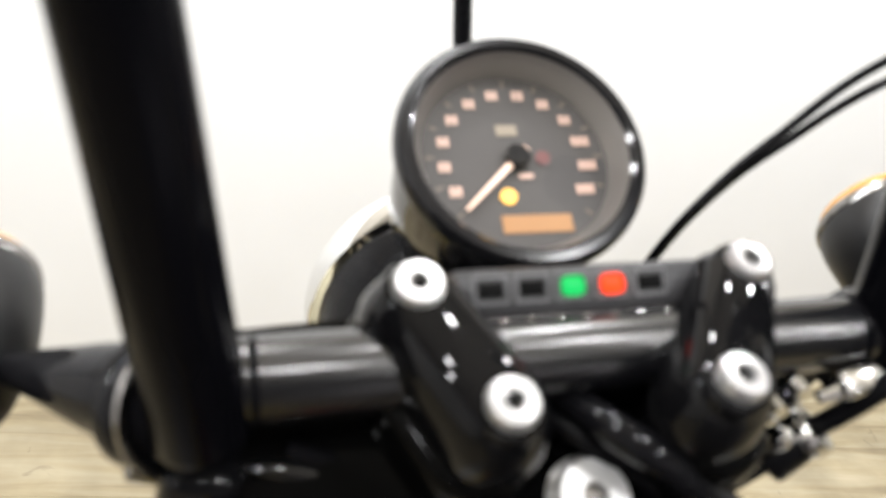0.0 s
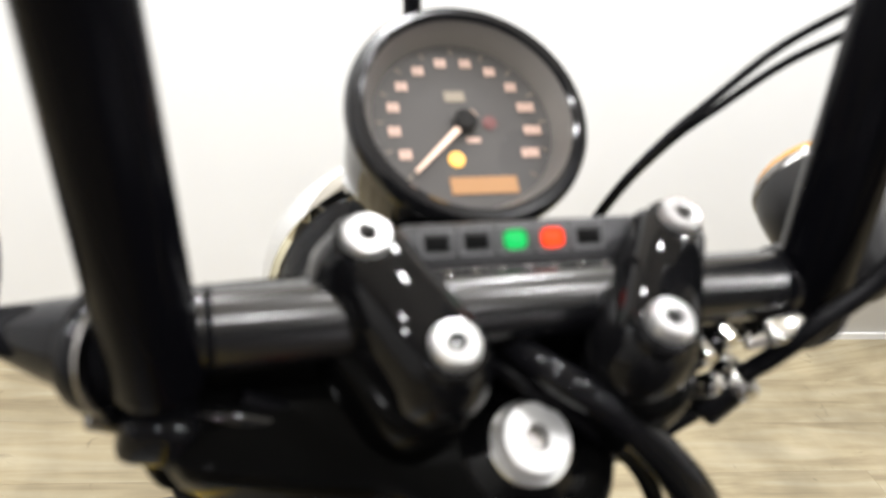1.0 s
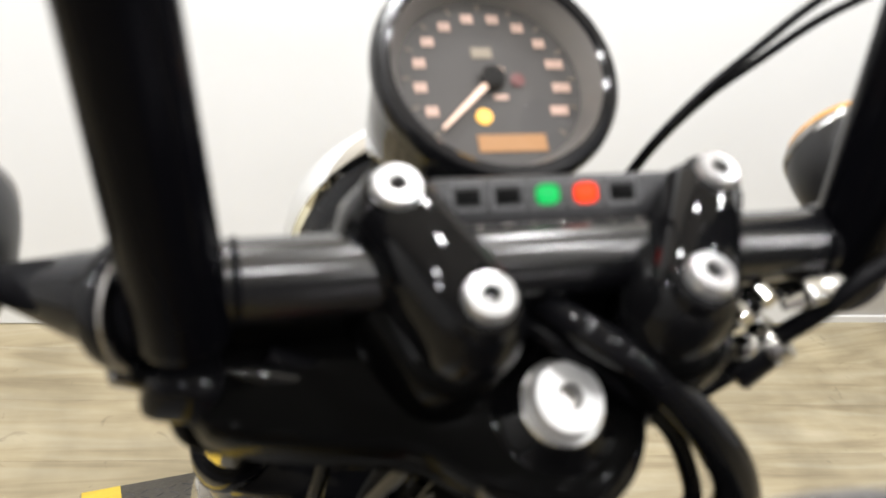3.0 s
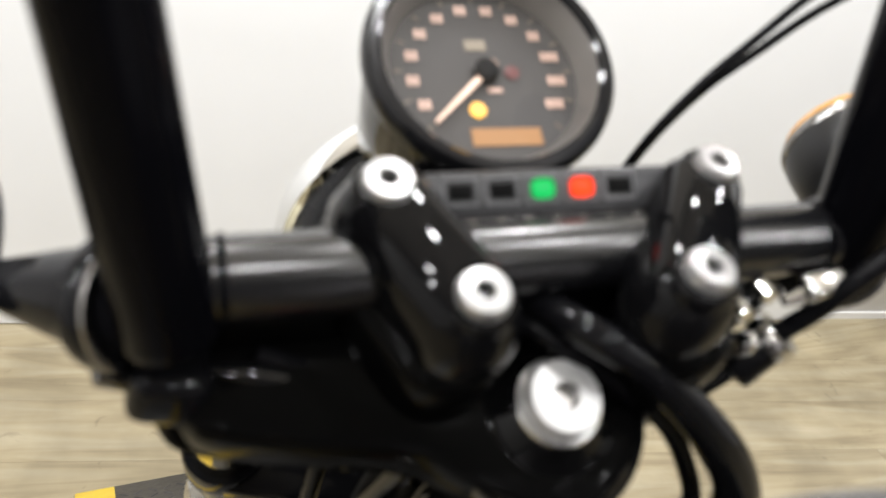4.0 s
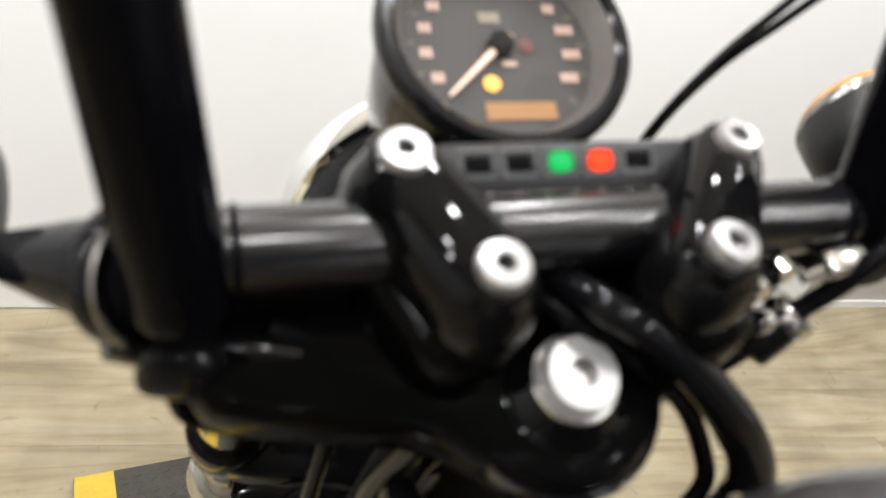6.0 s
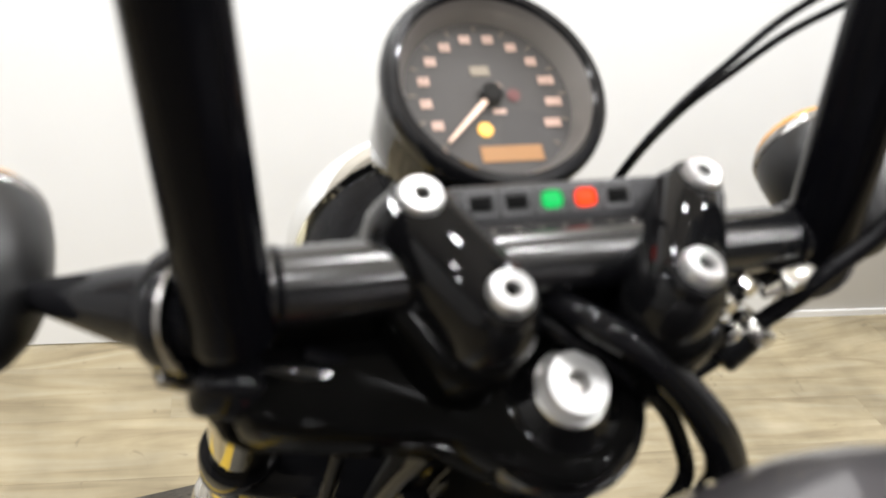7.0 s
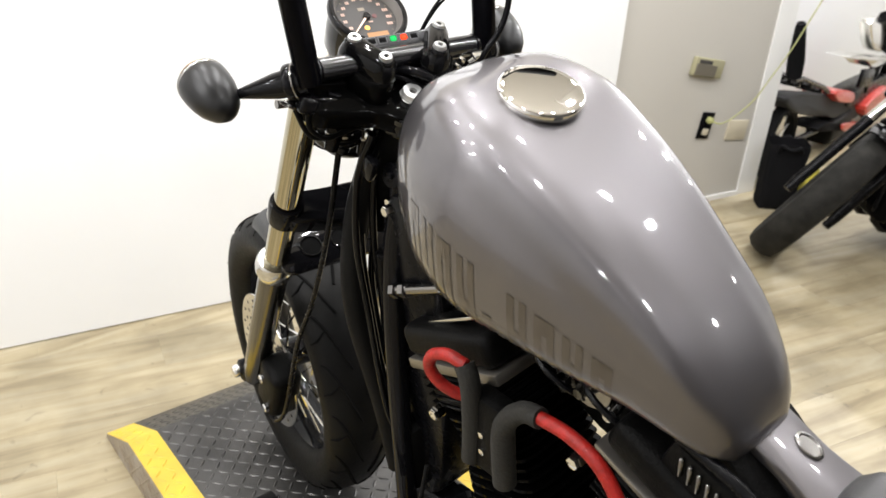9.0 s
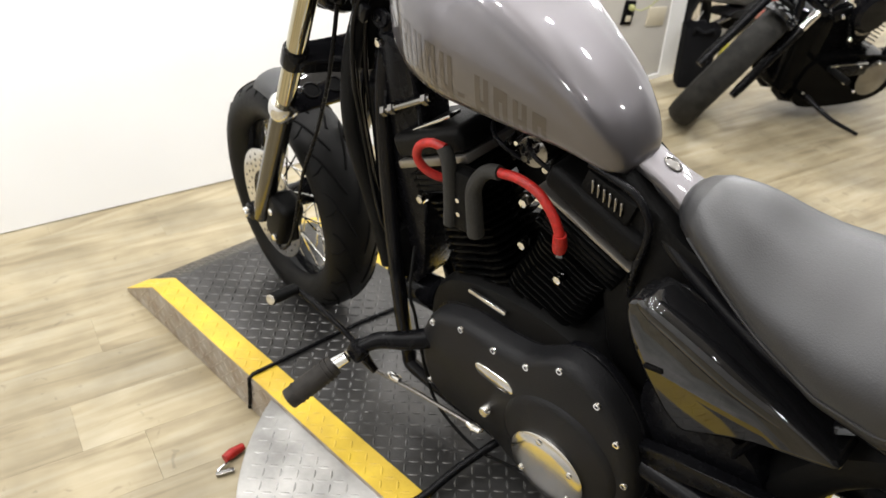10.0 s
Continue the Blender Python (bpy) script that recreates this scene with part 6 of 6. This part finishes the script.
part("rear_tyre", lathe([(0.205, -0.05), (0.24, -0.075), (0.285, -0.06), (0.31, 0.0), (0.285, 0.06), (0.24, 0.075), (0.205, 0.05), (0.2, 0), (0.205, -0.05)], WB, 56), RUBBER, other, "black rear tyre")
part("rear_rim", lathe([(0.206, -0.05), (0.05, -0.03), (0.0, -0.03)], WB, 40), GLOSS, other)
FOOT = PARK.inverted() @ Vector((2.513, -0.034, 0.012))
KNEE = PARK.inverted() @ Vector((2.475, 0.08, 0.055))
part("side_stand", tube([(0.42, -0.10, 0.15), (0.44, -0.14, 0.13), KNEE, FOOT], [0.014, 0.012, 0.010, 0.008], 12, curve=3), SATIN, other, "black side stand")
part("foot_peg", tube([(0.48, -0.12, 0.28), (0.46, -0.26, 0.29)], 0.014, 12), RUBBER, other)

# ---- bag, cloth and the red off-road machine behind ----
bag = thing("tote_bag", "black cloth tote bag standing open beside the wall end", "bag", Matrix.Translation((2.495, 0.780, 0)) @ pose(0, 0, 0, 0, 0, -45))
rings = []
for z, w, d in ((0.004, 0.074, 0.050), (0.02, 0.078, 0.055), (0.18, 0.080, 0.054), (0.285, 0.086, 0.064), (0.300, 0.083, 0.060), (0.20, 0.074, 0.046), (0.05, 0.070, 0.046)):
    rings.append([(math.copysign(abs(math.cos(a)) ** 0.4, math.cos(a)) * w * (1 + 0.03 * math.sin(5 * a + z * 9)), math.copysign(abs(math.sin(a)) ** 0.4, math.sin(a)) * d, z + 0.006 * math.sin(3 * a)) for a in [2 * math.pi * k / 36 for k in range(36)]])
part("body", bridge(bmesh.new(), rings), CLOTH, bag, smooth=60)
for y in (-0.062, 0.062):
    part("handle", tube([(-0.05, y, 0.27), (-0.048, y * 1.25, 0.300), (-0.01, y * 1.35, 0.285), (0.03, y * 1.25, 0.295), (0.045, y, 0.27)], 0.008, 10, curve=5), CLOTH, bag)
rings = []
for k in range(15):
    t = k / 14
    r = 0.060 * math.sin(math.pi * (0.06 + 0.90 * t)) * (1 + 0.25 * math.sin(7 * t))
    rings.append([(r * math.cos(a) * (1 + 0.2 * math.sin(3 * a + 6 * t)), r * 0.6 * math.sin(a), 0.20 + 0.22 * t) for a in [2 * math.pi * j / 24 for j in range(24)]])
tagged(part("yellow_cloth", bridge(bmesh.new(), rings), YCLOTH, None, "", Matrix.Translation((2.62, 0.70, -0.198)), 60), "crumpled yellow cloth hanging beside the bag", "cloth")
red = thing("dirt_bike", "small red off-road motorcycle with a long grey seat", "motorcycle", Matrix.Translation((2.62, 0.95, 0)) @ pose(0, 0, 0, 0, 0, 8.9))


def flat_side(outline, half, bevel=0.012):
    """A moulding with its outline in the machine's length and height, both sides alike."""
    return prism(rounded(outline, 4), 2 * half, Matrix(((1, 0, 0, 0), (0, 0, -1, half), (0, 1, 0, 0), (0, 0, 0, 1))), bevel)


part("seat", flat_side([(0.02, 0.430), (0.16, 0.425), (0.45, 0.370), (0.77, 0.315), (1.10, 0.215), (1.36, 0.115), (1.27, 0.082), (0.80, 0.185), (0.34, 0.290), (0.10, 0.370)], 0.045, 0.02), SEATGREY, red, "long dark grey seat", smooth=60)
for y in (-0.05, 0.0, 0.05):
    part("rack_bar", tube([(0.03, y, 0.515), (0.15, y, 0.500), (0.50, y, 0.400), (0.60, y, 0.360)], 0.012, 10), GUNMETAL, red, "grey metal rack bar")
for x, z in ((0.10, 0.49), (0.28, 0.455), (0.46, 0.40)):
    part("rack_cross", tube([(x, -0.06, z - 0.012), (x, 0.06, z - 0.012)], 0.010, 8), GUNMETAL, red)
part("side_panel", flat_side([(0.62, 0.365), (0.95, 0.305), (0.98, 0.245), (0.72, 0.295)], 0.085), REDPLASTIC, red, "red side panel")
part("tank_shroud", flat_side([(1.24, 0.175), (1.58, 0.225), (1.76, 0.165), (1.42, 0.085)], 0.10), REDPLASTIC, red, "red tank shroud")
part("lower_panel", flat_side([(0.95, 0.130), (1.30, 0.066), (1.28, 0.030), (1.01, 0.075)], 0.08), REDPLASTIC, red)
part("dark_panel", flat_side([(0.54, 0.176), (0.66, 0.192), (0.95, 0.130), (0.97, 0.085)], 0.07), CLOTH, red)
part("tank", flat_side([(0.98, 0.255), (1.16, 0.285), (1.80, 0.260), (1.75, 0.180), (1.10, 0.190)], 0.06), SATIN, red)
part("mirror", box((0.24, 0.02, 0.095), Matrix.Translation((1.03, -0.10, 0.372)) @ pose(0, 0, 0, 0, 8, 0), 0.008), SATIN, red, "square black mirror")
part("mirror_stem", tube([(1.10, -0.10, 0.33), (1.16, -0.09, 0.27)], 0.010, 8), SATIN, red)
part("screen", flat_side([(0.79, 0.505), (1.02, 0.484), (1.60, 0.385), (1.33, 0.372), (1.10, 0.445)], 0.06, 0.008), POLISHED, red, "grey plastic screen")
part("number_plate", flat_side([(1.12, 0.630), (1.28, 0.650), (1.46, 0.590), (1.60, 0.430), (1.33, 0.470)], 0.03), POLISHED, red, "pale front plate")
part("plate_edge", tube([(1.29, -0.04, 0.650), (1.47, -0.04, 0.600), (1.62, -0.04, 0.425)], 0.030, 10, curve=3), SATIN, red)
for x in (0.168, 1.70):
    wm = Matrix.Translation((x, 0.0, 0.187)) @ pose(0, 0, 0, 90, 0, 0)
    w_ = part("wheel", lathe([(0.143, -0.018), (0.160, -0.030), (0.180, -0.022), (0.186, 0.0), (0.180, 0.022), (0.160, 0.030), (0.143, 0.018), (0.140, 0), (0.143, -0.018)], wm, 48), RUBBER, red, "narrow black tyre")
    part("hub", lathe([(0, -0.03), (0.022, -0.03), (0.022, 0.03), (0, 0.03)], wm, 16), POLISHED, w_)
    for k in range(12):
        a = 2 * math.pi * k / 12
        part("spoke", tube([wm @ Vector((0.02 * math.cos(a), 0.02 * math.sin(a), 0)), wm @ Vector((0.142 * math.cos(a), 0.142 * math.sin(a), 0))], 0.0016, 5), POLISHED, w_)
part("swingarm", tube([(0.168, -0.045, 0.187), (0.60, -0.045, 0.16)], 0.014, 10), SATIN, red)
part("engine", box((0.36, 0.14, 0.14), Matrix.Translation((0.98, 0, 0.10)), 0.03, 3), WRINKLE, red)
part("backrest", tube([(-0.018, -0.035, 0.760), (-0.010, -0.035, 0.740), (0.030, -0.037, 0.600), (0.050, -0.038, 0.525)], [0.018, 0.023, 0.036, 0.034], 16), CLOTH, red, "tall black pad rising from the rack")


# ---- floor planks ----
PLANK_TURN = Matrix.Rotation(radians(-13.0), 4, "Z")
LONG, WIDE = 1.22, 0.166


def plank_mesh():
    bm = box((LONG - 0.0003, WIDE - 0.0003, 0.004), Matrix.Translation((0, 0, -0.002)))
    bmesh.ops.bevel(bm, geom=[e for e in bm.edges if all(v.co.z > -0.001 for v in e.verts)], offset=0.0003, segments=1, affect="EDGES")
    me = bpy.data.meshes.new("plank")
    bm.to_mesh(me)
    bm.free()
    me.materials.append(OAK)
    return me


plank = plank_mesh()
rest = bmesh.new()
rng = random.Random(5)
for j in range(-29, 18):
    shift = rng.random() * LONG
    for i in range(-5, 7):
        m = PLANK_TURN @ Matrix.Translation((i * LONG + shift, j * WIDE, 0))
        p = m.translation
        if not (-3.9 < p.x < 6.1 and -5.0 < p.y < 2.6):
            continue
        ends = [m @ Vector((e * LONG / 2, 0, 0)) for e in (-1, 1)]
        whole = all(1.379 - 0.184 * e.x - e.y > 0.09 and e.x < 5.4 for e in ends)
        if -1.8 < p.x < 4.6 and p.y > -1.3 and whole:
            ob = new("plank", plank)
            ob.parent = floor
            ob.matrix_basis = m
        else:
            rest.from_mesh(plank)
            rest.verts.ensure_lookup_table()
            bmesh.ops.transform(rest, matrix=m, verts=rest.verts[-len(plank.vertices):])
for place, way in (((-3.38, 0, 0), (-1, 0, 0)), ((5.58, 0, 0), (1, 0, 0)), ((0, -4.38, 0), (0, -1, 0)), ((0, 1.60, 0), (0, 1, 0))):
    bmesh.ops.bisect_plane(rest, geom=rest.verts[:] + rest.edges[:] + rest.faces[:], plane_co=place, plane_no=way, clear_outer=True)
tagged(part("outer_planks", rest, OAK, floor), kind="stuff")
